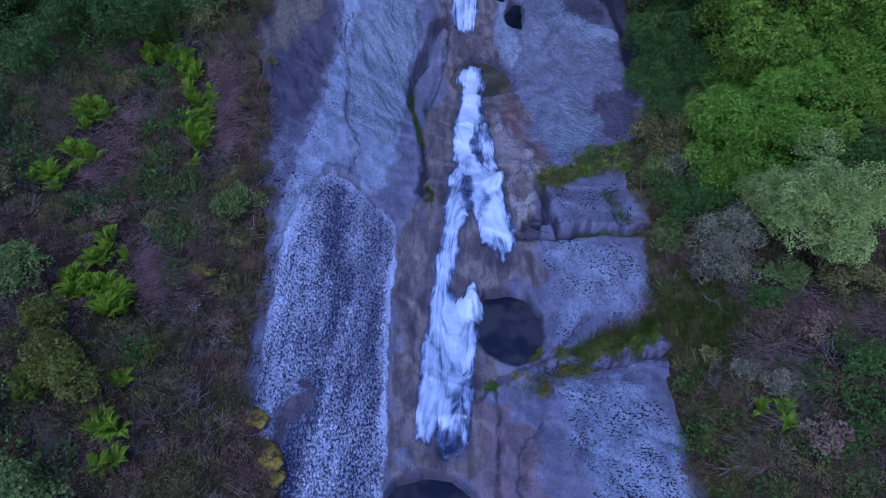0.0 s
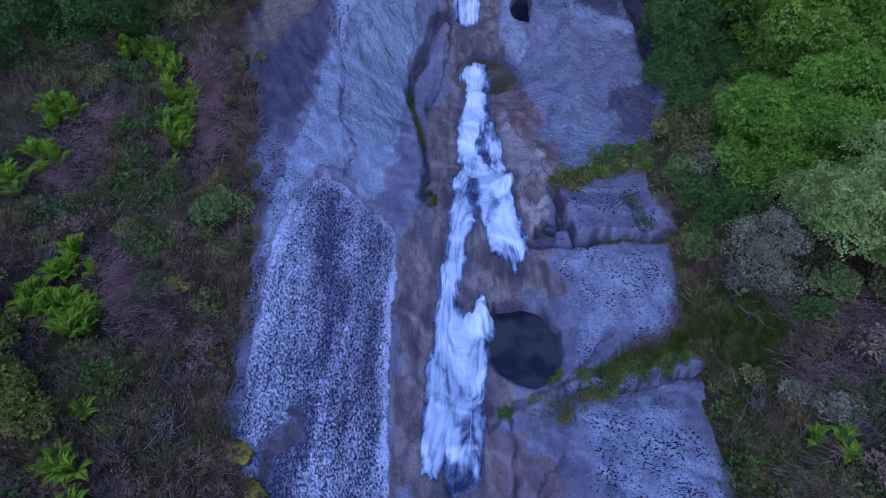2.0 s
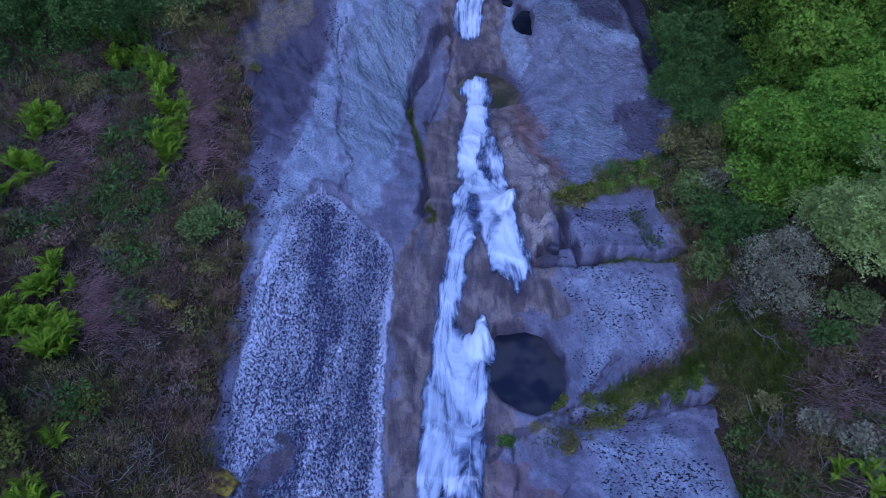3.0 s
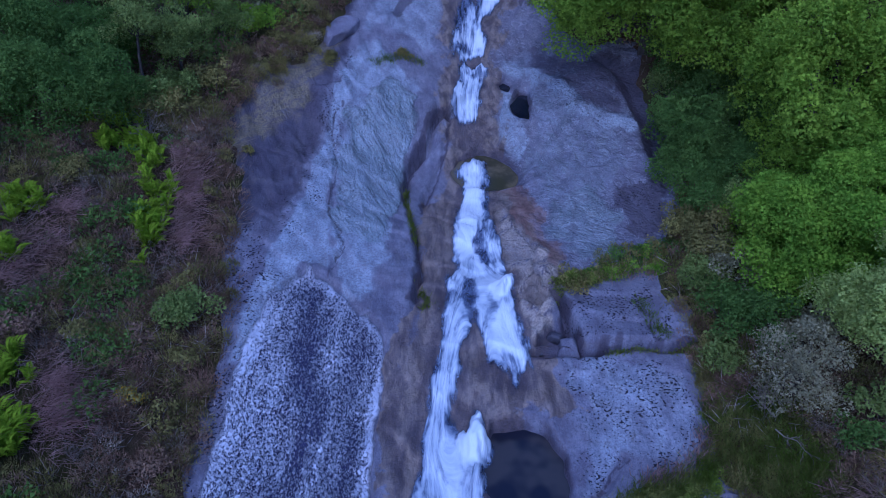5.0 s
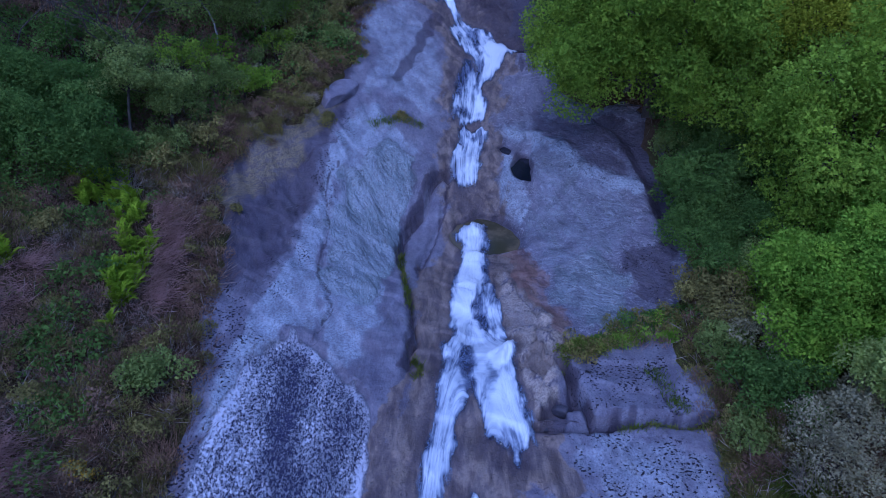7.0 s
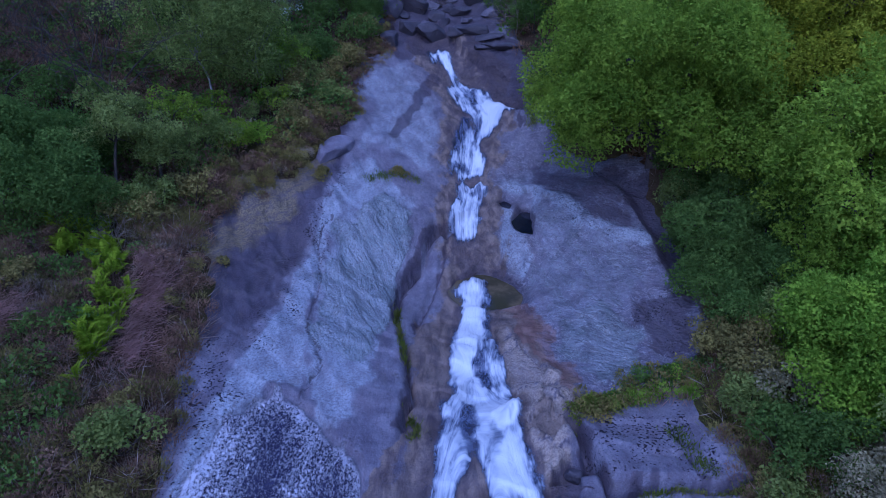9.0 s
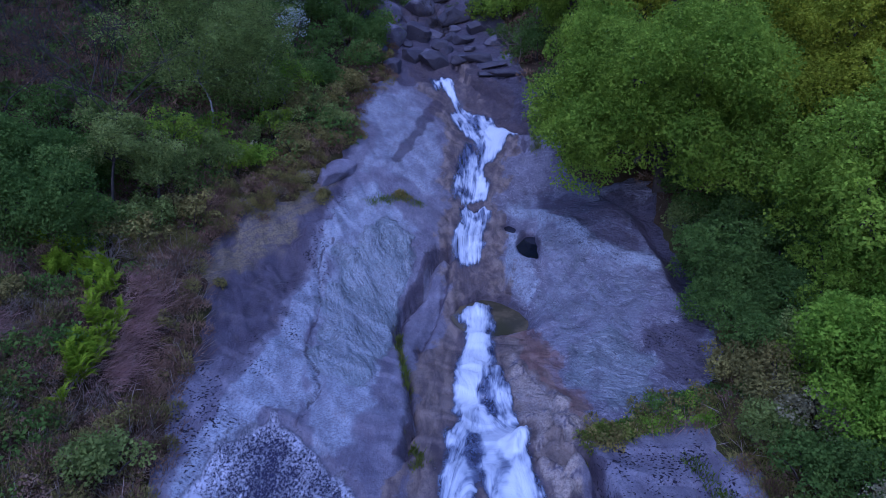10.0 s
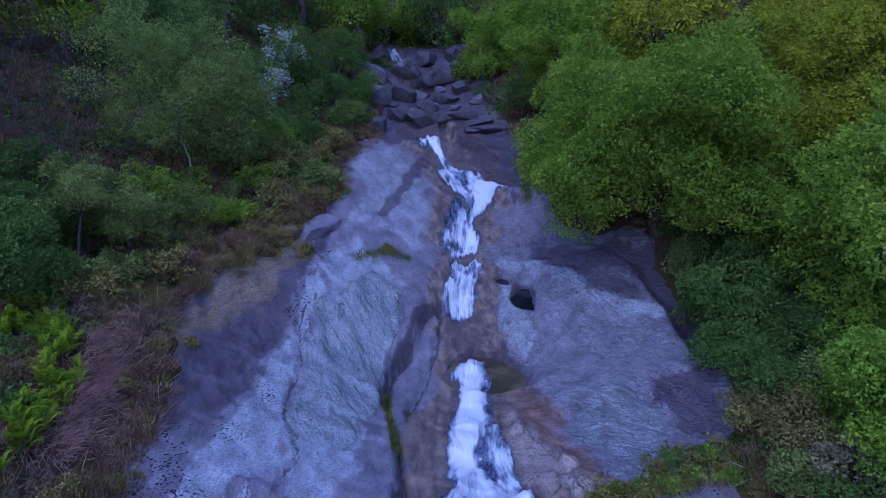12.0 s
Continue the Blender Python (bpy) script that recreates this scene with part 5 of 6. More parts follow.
tree("birch_tree", "tall airy birch with small yellow-green leaves", "tree", -10.4, 33.4, 16.0, 2.9, 3.6, BIRCH, 0.080, 0.26, 90, BIRCH_BARK, 26, (-0.5, 0.4), 0.045, -0.9)
tree("birch_tree", "yellow-green birch leaning out over the shrubs", "tree", -8.4, 35.2, 15.2, 2.0, 2.6, BIRCH, 0.080, 0.30, 56, BIRCH_BARK, 27, (-0.3, 0.3), 0.04, -0.9)
tree("birch_tree", "low green birch shrub near the top slab", "tree", -7.6, 36.6, 13.9, 1.3, 1.2, LIME, 0.09, 0.6, 28, BIRCH_BARK, 28, (0, 0), 0.07, -0.9)
tree("hawthorn_tree", "dark green hawthorn on the valley side", "tree", -7.9, 42.4, 18.6, 1.9, 1.9, DEEP, 0.095, 0.6, 30, seed=29, low=-0.9)
tree("hawthorn_tree", "dark green hawthorn on the valley side", "tree", -5.4, 44.6, 18.4, 2.0, 2.0, DEEP, 0.095, 0.6, 32, seed=30, low=-0.9)
tree("alder_tree", "green tree over the boulders", "tree", 3.9, 47.0, 20.0, 2.6, 2.6, OAK, 0.125, 0.7, 40, seed=31, low=-0.8)
tree("alder_tree", "green tree over the boulders", "tree", -3.2, 53.0, 23.0, 2.6, 2.2, OAK, 0.125, 0.7, 40, seed=32, low=-0.8)
for k, (x, y, z, r) in enumerate(((-7.9, 41.6, 18.9, 1.25), (-7.75, 40.2, 16.9, 0.95))):
    tree("flowering_hawthorn", "hawthorn with sprays of white blossom", "tree", x, y, z, r, r * 1.1, BLOSSOM, 0.085, 0.30, 40, seed=33 + k, trunk_r=0.05, low=-0.9, spread=0.75)
for k, (x, y, r, material, label) in enumerate((
        (-7.6, 18.5, 0.85, SAGE, "round grey-green shrub on the heath"), (-10.8, 10.6, 1.15, OLIVE, "straggling yellow-green shrub in the heather"), (-12.9, 13.8, 0.9, SAGE, "grey-green shrub on the heath"),
        (-9.0, 12.1, 0.45, OLIVE, "small yellow-green shrub in the heather"), (-11.6, 12.2, 0.8, OLIVE, "straggling yellow-green shrub in the heather"), (-12.2, 9.3, 1.0, SAGE, "grey-green shrub on the heath"), (-10.6, 7.6, 0.9, SAGE, "grey-green shrub among the heather"),
        (-7.7, 32.6, 0.7, LIME, "bright green shrub near the rock"), (-8.6, 33.2, 0.5, ASH, "pale withered shrub near the rock"), (-6.6, 36.2, 1.0, HEATH_GREEN, "olive-green heath shrub on the bank"), (-5.6, 37.6, 1.0, HEATH_GREEN, "olive-green heath shrub on the bank"),
        (-5.2, 35.8, 0.75, SAGE, "grey-green shrub at the slab's edge"), (-5.0, 39.6, 0.9, HEATH_GREEN, "olive-green heath shrub on the bank"), (-6.4, 39.0, 1.1, DEEP, "dark green leafy shrub on the bank"), (-4.6, 41.6, 0.9, HEATH_GREEN, "olive-green heath shrub on the bank"),
        (-4.3, 43.4, 1.4, DEEP, "dark leafy shrub beside the boulders"), (-6.2, 34.2, 0.8, HEATH_GREEN, "olive-green heath shrub on the bank"), (-7.2, 34.6, 0.9, SAGE, "grey-green shrub among the heather"), (-12.9, 29.2, 1.3, DEEP, "dark green leafy shrub on the bank"),
        (-14.6, 28.6, 1.4, DEEP, "dark green leafy shrub on the bank"), (-10.6, 26.9, 0.9, HEATH_GREEN, "olive-green heath shrub on the bank"), (-9.2, 28.6, 0.8, HEATH_GREEN, "olive-green heath shrub on the bank"), (-15.4, 22.6, 1.1, DEEP, "dark green bramble mound on the bank"),
        (-16.0, 19.4, 1.1, DEEP, "dark green bramble mound on the bank"), (-14.6, 16.0, 1.0, HEATH_GREEN, "olive-green heath shrub on the bank"), (5.0, 41.8, 1.2, DEEP, "dark green leafy shrub on the bank"), (5.6, 36.6, 1.0, DEEP, "dark green leafy shrub on the bank"), (6.6, 34.4, 1.1, OAK, "leafy fresh green shrub on the bank"))):
    bush("shrub", label, x, y, r, material, r * 1.25, 0.092, 0.65, 14, 200 + k)
for k, (x, y, r, material) in enumerate(((-8.7, 30.9, .6, HEATH_GREEN), (-7.7, 31.2, .55, HEATH), (-7.2, 32.0, .5, HEATH_GREEN), (-6.5, 32.9, .6, HEATH_GREEN), (-8.2, 33.6, .7, SAGE), (-9.6, 32.2, .7, DEEP), (-5.9, 33.2, .45, HEATH),
                                           (-5.5, 34.6, .55, HEATH_GREEN), (-6.6, 31.3, .4, HEATH), (-8.9, 29.6, .5, HEATH), (-9.7, 27.6, .55, HEATH_GREEN), (-9.4, 26.4, .5, HEATH), (-9.0, 25.0, .5, HEATH), (-8.3, 23.6, .4, HEATH_GREEN), (-8.0, 20.0, .5, HEATH_GREEN),
                                           (-7.6, 19.2, .5, HEATH), (-7.4, 17.2, .45, HEATH_GREEN), (-7.5, 15.4, .5, HEATH_GREEN), (-7.3, 14.2, .45, HEATH), (-8.6, 17.4, .5, HEATH), (-10.0, 17.2, .55, HEATH_GREEN), (-11.4, 16.8, .55, HEATH), (-12.2, 22.8, .6, HEATH_GREEN))):
    bush("heath_shrub", "low brown and olive heath shrub" if material in (HEATH, HEATH_GREEN) else "low leafy shrub above the heath", x, y, r, material, r * 1.2, 0.075, 0.6, 10, 260 + k, group="heath shrubs along the rock")
for k, (x, y, r, material) in enumerate(((-12.2, 26.2, 1.0, DEEP), (-11.2, 26.9, .9, SAGE), (-12.9, 27.2, 1.0, DEEP), (-10.2, 28.0, .8, SAGE), (-5.3, 35.5, .6, SAGE), (-4.7, 36.4, .5, HEATH_GREEN), (-6.3, 36.3, .9, SAGE), (-7.5, 37.6, 1.1, OAK), (-5.8, 39.3, 1.0, DEEP), (-4.7, 41.3, .9, DEEP), (-7.6, 34.4, .9, OAK), (-8.5, 31.9, .8, OAK), (-6.4, 33.5, .7, HEATH_GREEN),
                                           (-9.5, 29.2, .7, HEATH_GREEN), (-4.3, 43.2, .9, DEEP), (-5.5, 42.9, 1.1, DEEP), (-6.7, 41.0, 1.1, DEEP), (-12.6, 30.4, 1.1, SAGE), (-11.4, 29.6, 1.0, SAGE), (-10.8, 31.2, 1.0, OAK), (-12.4, 28.9, .9, DEEP), (-14.4, 30.4, 1.2, DEEP), (-9.8, 32.4, 1.0, OAK),
                                           (-11.8, 26.8, .8, DEEP), (-10.8, 28.2, .8, SAGE), (8.6, 31.9, .8, DEEP), (9.6, 28.8, 1.0, DEEP), (9.9, 26.2, 1.0, DEEP), (10.3, 24.4, 1.0, DEEP), (9.5, 29.9, .9, DEEP), (9.5, 22.6, .8, SAGE), (10.2, 21.4, 1.0, OAK))):
    bush("shrub", "leafy shrub crowding the edge of the valley floor", x, y, r, material, r * 1.5, 0.095, 0.55, 14, 320 + k, group="shrubs along the stream")
for k, (x, y, r, material) in enumerate(((-4.1, 42.4, .8, DEEP), (-4.4, 45.2, .9, DEEP), (-3.5, 46.3, .6, HEATH_GREEN), (-0.9, 45.4, .35, HEATH_GREEN), (0.4, 46.1, .45, HEATH), (1.6, 45.4, .5, HEATH_GREEN), (2.6, 46.2, .8, DEEP), (3.6, 44.2, .8, DEEP), (-2.3, 47.4, .5, HEATH), (1.2, 48.6, .8, HEATH_GREEN), (2.9, 43.2, .45, HEATH), (-2.2, 43.0, .3, HEATH_GREEN), (-0.6, 48.3, .6, HEATH), (-2.9, 49.6, .8, DEEP), (0.9, 50.3, .9, DEEP), (3.4, 47.6, 1.0, DEEP))):
    bush("shrub", "dark low shrub growing between the boulders", x, y, r, material, r * 1.4, 0.09, 0.6, 10, 380 + k, group="shrubs among the boulders")
bush("gorse_bush", "low gorse dotted with yellow flowers", -8.3, 15.7, 0.42, HEATH_GREEN, 0.5, 0.08, 1.0, 8, 240, flowers=GORSE)
bare_bush("bare_shrub", "bare grey twiggy shrub by the ferns", -10.7, 25.6, 1.5, GREY_TWIG, 41, 10)
for k, (x, y, h) in enumerate(((9.8, 11.8, 1.1), (10.4, 12.9, 1.0), (8.7, 12.2, 0.8), (11.6, 12.0, 1.1), (10.2, 10.6, 0.9))):
    bare_bush("dead_shrub", "tangle of bare grey twigs on the bank", x, y, h, GREY_TWIG, 60 + k, 9, 0.7, 3, 0.018)
OLD_HEATHER = [bare_bush("old_heather", "leggy grey heather bush, bare of leaves", x, y, 0.75, GREY_TWIG, 80 + k, 9, 0.75, 2, 0.009) for k, (x, y) in enumerate(((-11.2, 16.9), (-8.0, 12.35), (10.3, 13.2)))]
for ob in OLD_HEATHER:
    tagged(ob, category="shrub", group="old heather bushes")
rng = rand(85)
made = 0
while made < 75:
    x, y = (rng.uniform(-13.5, -6.3), rng.uniform(8, 28)) if made < 52 else (rng.uniform(8.4, 13.5), rng.uniform(8, 16))
    if outline(np.array(x), np.array(y), ROCK_EDGE) < 0.5:
        continue
    copy_thing(OLD_HEATHER[made % 3], pose(x, y, place(x, y) + 0.12, rng.uniform(-25, 25), rng.uniform(-25, 25), rng.uniform(0, 360)))
    made += 1
bare_bush("bare_tree", "bare brownish twiggy trees on the steep bank", -13.6, 31.4, 6.0, BARK, 42, 12, 0.5, 3, 0.034, "tree")
bare_bush("bare_tree", "bare brownish twiggy tree on the steep bank", -11.6, 30.6, 3.0, BARK, 43, 12, 0.55, 3, 0.02, "tree")
bare_bush("bare_tree", "bare reddish twiggy tree above the boulders", -0.6, 47.3, 3.6, BARK, 44, 12, 0.5, 3, 0.035, "tree")
bare_bush("bare_tree", "slender dark-stemmed tree standing among the boulders", -0.2, 46.4, 3.0, BARK, 49, 5, 0.45, 3, 0.045, "tree")
bare_bush("bare_shrub", "bare pale twigs hanging over the stream", 4.2, 42.6, 2.8, GREY_TWIG, 45, 12, 0.7, 3, 0.025)
for k, (x, y, h) in enumerate(((-16.5, 30, 5.5), (-17.5, 33.5, 6), (-14, 35.5, 5))):
    bare_bush("bare_tree", "bare brownish twiggy tree on the steep bank", x, y, h, BARK, 46 + k, 10, 0.5, 3, 0.032, "tree")

# ---- the woods that close the valley behind ----
for k, (x, y, h, r, material) in enumerate((
        (-12.5, 38, 4.0, 2.6, DEEP), (-16, 37, 4.5, 3.0, OAK), (-11, 43.5, 4.2, 2.6, DEEP), (-14.5, 46, 4.6, 3.2, OAK), (-8.6, 48.5, 4.2, 2.8, DEEP), (-4.8, 49, 3.6, 2.2, OAK), (0.4, 53, 3.8, 2.8, DEEP),
        (4.6, 52, 4.2, 3.0, OAK), (8, 46, 4.8, 3.2, OAK), (10.5, 37.5, 5.2, 3.2, GOLDEN), (12.5, 43, 5.0, 3.4, OAK), (15.5, 36.5, 5.4, 3.4, GOLDEN), (18.5, 31, 5.4, 3.4, OAK), (17.5, 25, 4.6, 3.0, LIME),
        (18.5, 19, 4.2, 3.0, OAK), (16.6, 15.4, 3.2, 2.2, OAK), (-19.5, 35, 4.6, 3.0, DEEP), (-20.5, 29, 4.2, 3.0, DEEP), (-19.6, 23, 3.4, 2.4, DEEP), (-8, 55, 4.4, 3.2, OAK), (8.5, 57, 4.4, 3.4, DEEP), (-14, 54, 4.6, 3.4, DEEP),
        (15.5, 51, 5, 3.6, OAK), (1.5, 60, 4.4, 3.4, OAK))):
    tree("woodland_tree", "broadleaf tree of the wood closing the valley", "tree", x, y, place(x, y) + h, r, r * 0.95, material, 0.175, 0.34, 50, seed=300 + k, trunk_r=0.2, low=-0.95, group="trees of the valley wood")


# ---- ferns ----
def frond_mesh(seed):
    """One arching frond, with leaflets in pairs along its stalk."""
    rng = rand(seed)
    s = np.linspace(0, 1, 21)
    line = np.stack([0 * s, 0.62 * s, 0.50 * np.sin(s * 2.1)], -1)
    pieces = [limb(line[::10], np.linspace(0.008, 0.003, 3), 3)]
    for k in range(3, 21):
        reach = 0.17 * math.sin(math.pi * min(1, 0.20 + 0.82 * (k / 21)) ** 0.8) + 0.015
        for side in (-1, 1):
            p = line[k][None]
            axis = np.array([[side, 0.45, -0.10 + 0.1 * rng.normal()]])
            pieces.append(leaf_quads(p, axis, np.array([[0, -0.3, 1.0]]), np.array([reach]), np.array([0.040])))
    v, f = joined(pieces)
    me_ob = mesh("frond", v, f, FERN, smooth=False)
    me = me_ob.data
    bpy.data.objects.remove(me_ob)
    return me


FRONDS = [frond_mesh(k) for k in range(3)]


def fern(x, y, scale, seed):
    rng = rand(seed)
    root = tagged(new("fern"), "bright green bracken fern growing out of the heath", "fern", "ferns on the heath")
    root.location, root.rotation_euler, root.scale = (x, y, place(x, y) + 0.16), (0, 0, rng.random() * 6.3), (scale,) * 3
    for k in range(15):
        ob = new("frond", FRONDS[k % 3])
        ob.parent = root
        ob.matrix_local = pose(0, 0, 0, rng.uniform(-10, 48), 0, 49 * k + rng.uniform(-16, 16)) @ Matrix.Scale(rng.uniform(0.6, 1.05), 4)


rng = rand(50)
for x, y, n, wide in ((-11.8, 26.0, 5, .5), (-11.8, 24.6, 4, .45), (-10.8, 25.0, 4, .5), (-10.3, 24.2, 4, .4), (-9.9, 23.2, 5, .42), (-9.6, 22.3, 5, .42), (-9.45, 21.3, 5, .4), (-9.4, 20.6, 3, .3),
                      (-12.9, 20.7, 6, .45), (-12.8, 18.9, 5, .45), (-13.3, 17.6, 5, .45), (-10.95, 15.3, 5, .4), (-10.6, 14.1, 6, .5), (-10.1, 13.6, 4, .35), (-11.3, 14.0, 4, .35),
                      (-9.27, 11.0, 1, .1), (-9.33, 9.7, 2, .2), (-9.1, 8.8, 2, .2), (-11.4, 10.2, 2, .3), (-13.6, 12.0, 2, .3), (9.7, 10.4, 2, .3)):
    for k in range(n + n // 2):
        fern(x + wide * rng.normal() * 0.7, y + wide * rng.normal() * 0.7, 0.70 + 0.40 * rng.random(), int(rng.integers(1e6)))


# ---- low growth: heath, dead bracken, brambles and grass ----
def sprigs(x, y, height, width, per, reach, rng, flat=0.35, toward=None):
    """Tufts of thin blades, `per` to each tuft at x, y."""
    n = len(x) * per
    own = np.repeat(np.arange(len(x)), per)
    off = rng.normal(size=(n, 2)) * reach * 0.55
    px, py = x[own] + off[:, 0], y[own] + off[:, 1]
    p = np.stack([px, py, ground_height(px, py) - 0.03], -1)
    axis = np.stack([off[:, 0] / reach * flat * 1.3, off[:, 1] / reach * flat * 1.3, np.ones(n)], -1) + rng.normal(size=(n, 3)) * flat * 0.8
    if toward is not None:
        axis += np.asarray(toward)
    length = height[own] * (0.5 + 0.7 * rng.random(n))
    return leaf_quads(p, axis, rng.normal(size=(n, 3)), length, width * (0.6 + 0.8 * rng.random(n)))


def scatter(n, box, rng, keep, inner=0.05):
    x, y = rng.uniform(box[0], box[1], n), rng.uniform(box[2], box[3], n)
    ok = (outline(x, y, ROCK_EDGE) > inner) & keep(x, y)
    return x[ok], y[ok]


def patchy(scale, seed, low, high):
    return lambda x, y: ease(fbm(x, y, scale, 3, seed), low, high) > rand(seed).random(len(x))


def cover(name, label, category, material, n, box, seed, height, width, per, reach, flat, keep=lambda x, y: x < 1e9, toward=None):
    """One stretch of low growth that nobody could count."""
    rng = rand(seed)
    x, y = scatter(n, box, rng, keep)
    tall = height * (0.55 + 0.8 * rng.random(len(x)))
    pieces = [sprigs(x, y, tall, width, per, reach, rng, flat, toward)]
    v, f = joined(pieces)
    return tagged(mesh(name, v, f, material, smooth=False), label, category, kind="stuff")


# where ferns, dead bracken or short grass keep the heath away: x, y, radius
CLEARINGS = [(-11.8, 26.0, .7), (-11.8, 24.6, .6), (-10.8, 25.3, .7), (-10.3, 24.4, .6), (-9.8, 23.4, .75), (-9.6, 22.4, .75), (-9.4, 21.4, .7), (-9.25, 20.5, .6), (-12.8, 20.5, .8), (-12.8, 18.6, .85), (-13.2, 17.6, .7),
             (-11.0, 15.2, .75), (-10.5, 14.2, .8), (-8.75, 24.0, .55), (-8.6, 23.0, .55), (-8.6, 22.0, .55), (-8.6, 21.0, .55), (-12.0, 21.2, .6), (-11.9, 19.2, .6), (-12.1, 18.0, .6), (-10.0, 15.6, .6), (-9.8, 14.9, .6),
             (8.5, 15.6, 1.0), (8.9, 14.2, 0.9), (8.7, 12.6, 0.7), (-9.17, 11.02, .35), (-9.1, 13.53, .3)]


def mounds(name, label, category, material, n, box, seed, r, size, thick, keep=lambda x, y: x < 1e9, tall=0.75, slim=0.45, inner=0.05):
    """Low bushy mounds of small leaves and twigs that nobody could count."""
    rng = rand(seed)
    x, y = scatter(n, box, rng, keep, inner)
    free = np.min([np.hypot(x - a, (y - b) * 0.85) - c for a, b, c in CLEARINGS], 0) > 0
    x, y = x[free], y[free]
    radius = r * (0.6 + 0.8 * rng.random(len(x)))
    z = ground_height(x, y) if inner > 0 else np.maximum(ground_height(x, y), rock_height(x, y) - 0.3)
    z = z + radius * tall * 0.45
    if slim > 0.8:
        v, f, tone = clump_leaves(np.stack([x, y, z, radius], -1), size, thick, rng, -0.5)
        return tagged(mesh(name, v, f, material, smooth=False, attrs=tone), label, category, kind="stuff")
    # a brush of thin upright sprigs over each mound
    count = np.maximum(16, thick * 42.0 * radius**2 / size**2).astype(int)
    own = np.repeat(np.arange(len(x)), count)
    k = len(own)
    way = unit(rng.normal(size=(k, 3)) * (1, 1, 0.7) + (0, 0, 0.55))
    base = np.stack([x, y, z], -1)[own] + way * (radius[own] * (0.50 + 0.45 * rng.random(k)))[:, None] * (1, 1, 0.75)
    axis = unit(way * 0.8 + (0, 0, 0.55) + 0.55 * rng.normal(size=(k, 3)))
    side = unit(np.cross(axis, rng.normal(size=(k, 3))))
    long, broad = size * (0.6 + 0.9 * rng.random(k))[:, None], size * 0.13 * (0.7 + 0.6 * rng.random(k))[:, None]
    v = np.stack([base - side * broad, base + side * broad, base + axis * long], 1).reshape(-1, 3)
    tone = {"tone": np.repeat(rng.random(len(x))[own], 3)}
    return tagged(mesh(name, v, np.arange(3 * k).reshape(-1, 3), material, smooth=False, attrs=tone), label, category, kind="stuff")


LEFT_BANK, RIGHT_BANK, UPPER = (-16, -4.5, 7, 30), (6.5, 16, 6, 32), (-18, 14, 33, 56)
mounds("heather", "dark brown-purple heather covering the bank", "heather", HEATH, 1150, LEFT_BANK, 401, 0.42, 0.10, 0.30)
mounds("heather", "greyish old heather among the brown", "heather", HEATH_GREY, 540, LEFT_BANK, 423, 0.34, 0.10, 0.28, patchy(0.35, 83, -0.2, 0.4))
mounds("heather", "olive-green heath plants among the heather", "heather", HEATH_GREEN, 1000, LEFT_BANK, 402, 0.40, 0.10, 0.32, patchy(0.45, 71, -0.5, 0.3))
mounds("bramble_leaves", "dark bramble leaves spreading over the left bank", "brambles", DEEP, 800, (-19, -9, 6, 32), 404, 0.42, 0.11, 0.4, patchy(0.3, 75, -0.1, 0.4), slim=1.0)
cover("dry_twigs", "dead grey twigs sticking out of the heath", "twigs", GREY_TWIG, 1100, LEFT_BANK, 403, 0.80, 0.019, 16, 0.22, 0.9, patchy(0.6, 73, -0.3, 0.5))
cover("brown_twigs", "thin brown heather twigs between the mounds", "twigs", HEATH, 1500, LEFT_BANK, 414, 0.55, 0.014, 30, 0.4, 0.6)
mounds("heather", "brown heath plants of the right bank", "heather", HEATH, 1100, RIGHT_BANK, 405, 0.38, 0.10, 0.28, patchy(0.4, 77, -0.7, 0.1))
mounds("bramble_leaves", "dark green bramble leaves of the right bank", "brambles", DEEP, 480, RIGHT_BANK, 406, 0.42, 0.105, 0.42, patchy(0.3, 79, -0.1, 0.5), slim=1.0)
mounds("heather", "olive heath plants of the right bank", "heather", HEATH_GREEN, 900, RIGHT_BANK, 408, 0.38, 0.10, 0.32)
cover("rough_grass", "rough olive grass along the right edge of the rock", "grass", GRASS, 1700, (6.8, 10.6, 6, 24), 407, 0.36, 0.018, 30, 0.3, 0.6, lambda x, y: outline(x, y, ROCK_EDGE) < 1.5)
cover("rough_grass", "olive grass beside the lower blocks", "grass", GRASS, 420, (7.2, 9.8, 13.4, 18.6), 422, 0.34, 0.02, 26, 0.3, 0.6)
cover("short_grass", "short mossy olive grass beside the rock", "grass", MOSS, 1500, (7.4, 10.2, 9.5, 17.5), 424, 0.20, 0.022, 26, 0.28, 0.7, lambda x, y: np.min([np.hypot(x - a, y - b) - c for a, b, c in ((8.5, 15.6, 1.3), (8.9, 14.2, 1.2), (8.7, 12.6, 1.0))], 0) < 0)
cover("dry_twigs", "dead grey twigs on the right bank", "twigs", GREY_TWIG, 900, RIGHT_BANK, 409, 0.75, 0.019, 16, 0.3, 0.9, patchy(0.6, 81, -0.2, 0.6))
mounds("heather", "brown heath under the bare trees", "heather", HEATH, 300, (-20, -8.5, 29, 37), 428, 0.6, 0.15, 0.34)
mounds("undergrowth", "dark leafy undergrowth below the bare trees", "undergrowth", DEEP, 130, (-20, -8.5, 28.5, 37), 429, 0.6, 0.12, 0.30, slim=0.9)
mounds("undergrowth", "dark undergrowth of the upper valley", "undergrowth", DEEP, 620, UPPER, 410, 0.75, 0.18, 0.28, slim=0.9)
mounds("undergrowth", "brown undergrowth of the upper valley", "undergrowth", HEATH, 500, UPPER, 411, 0.6, 0.17, 0.3)
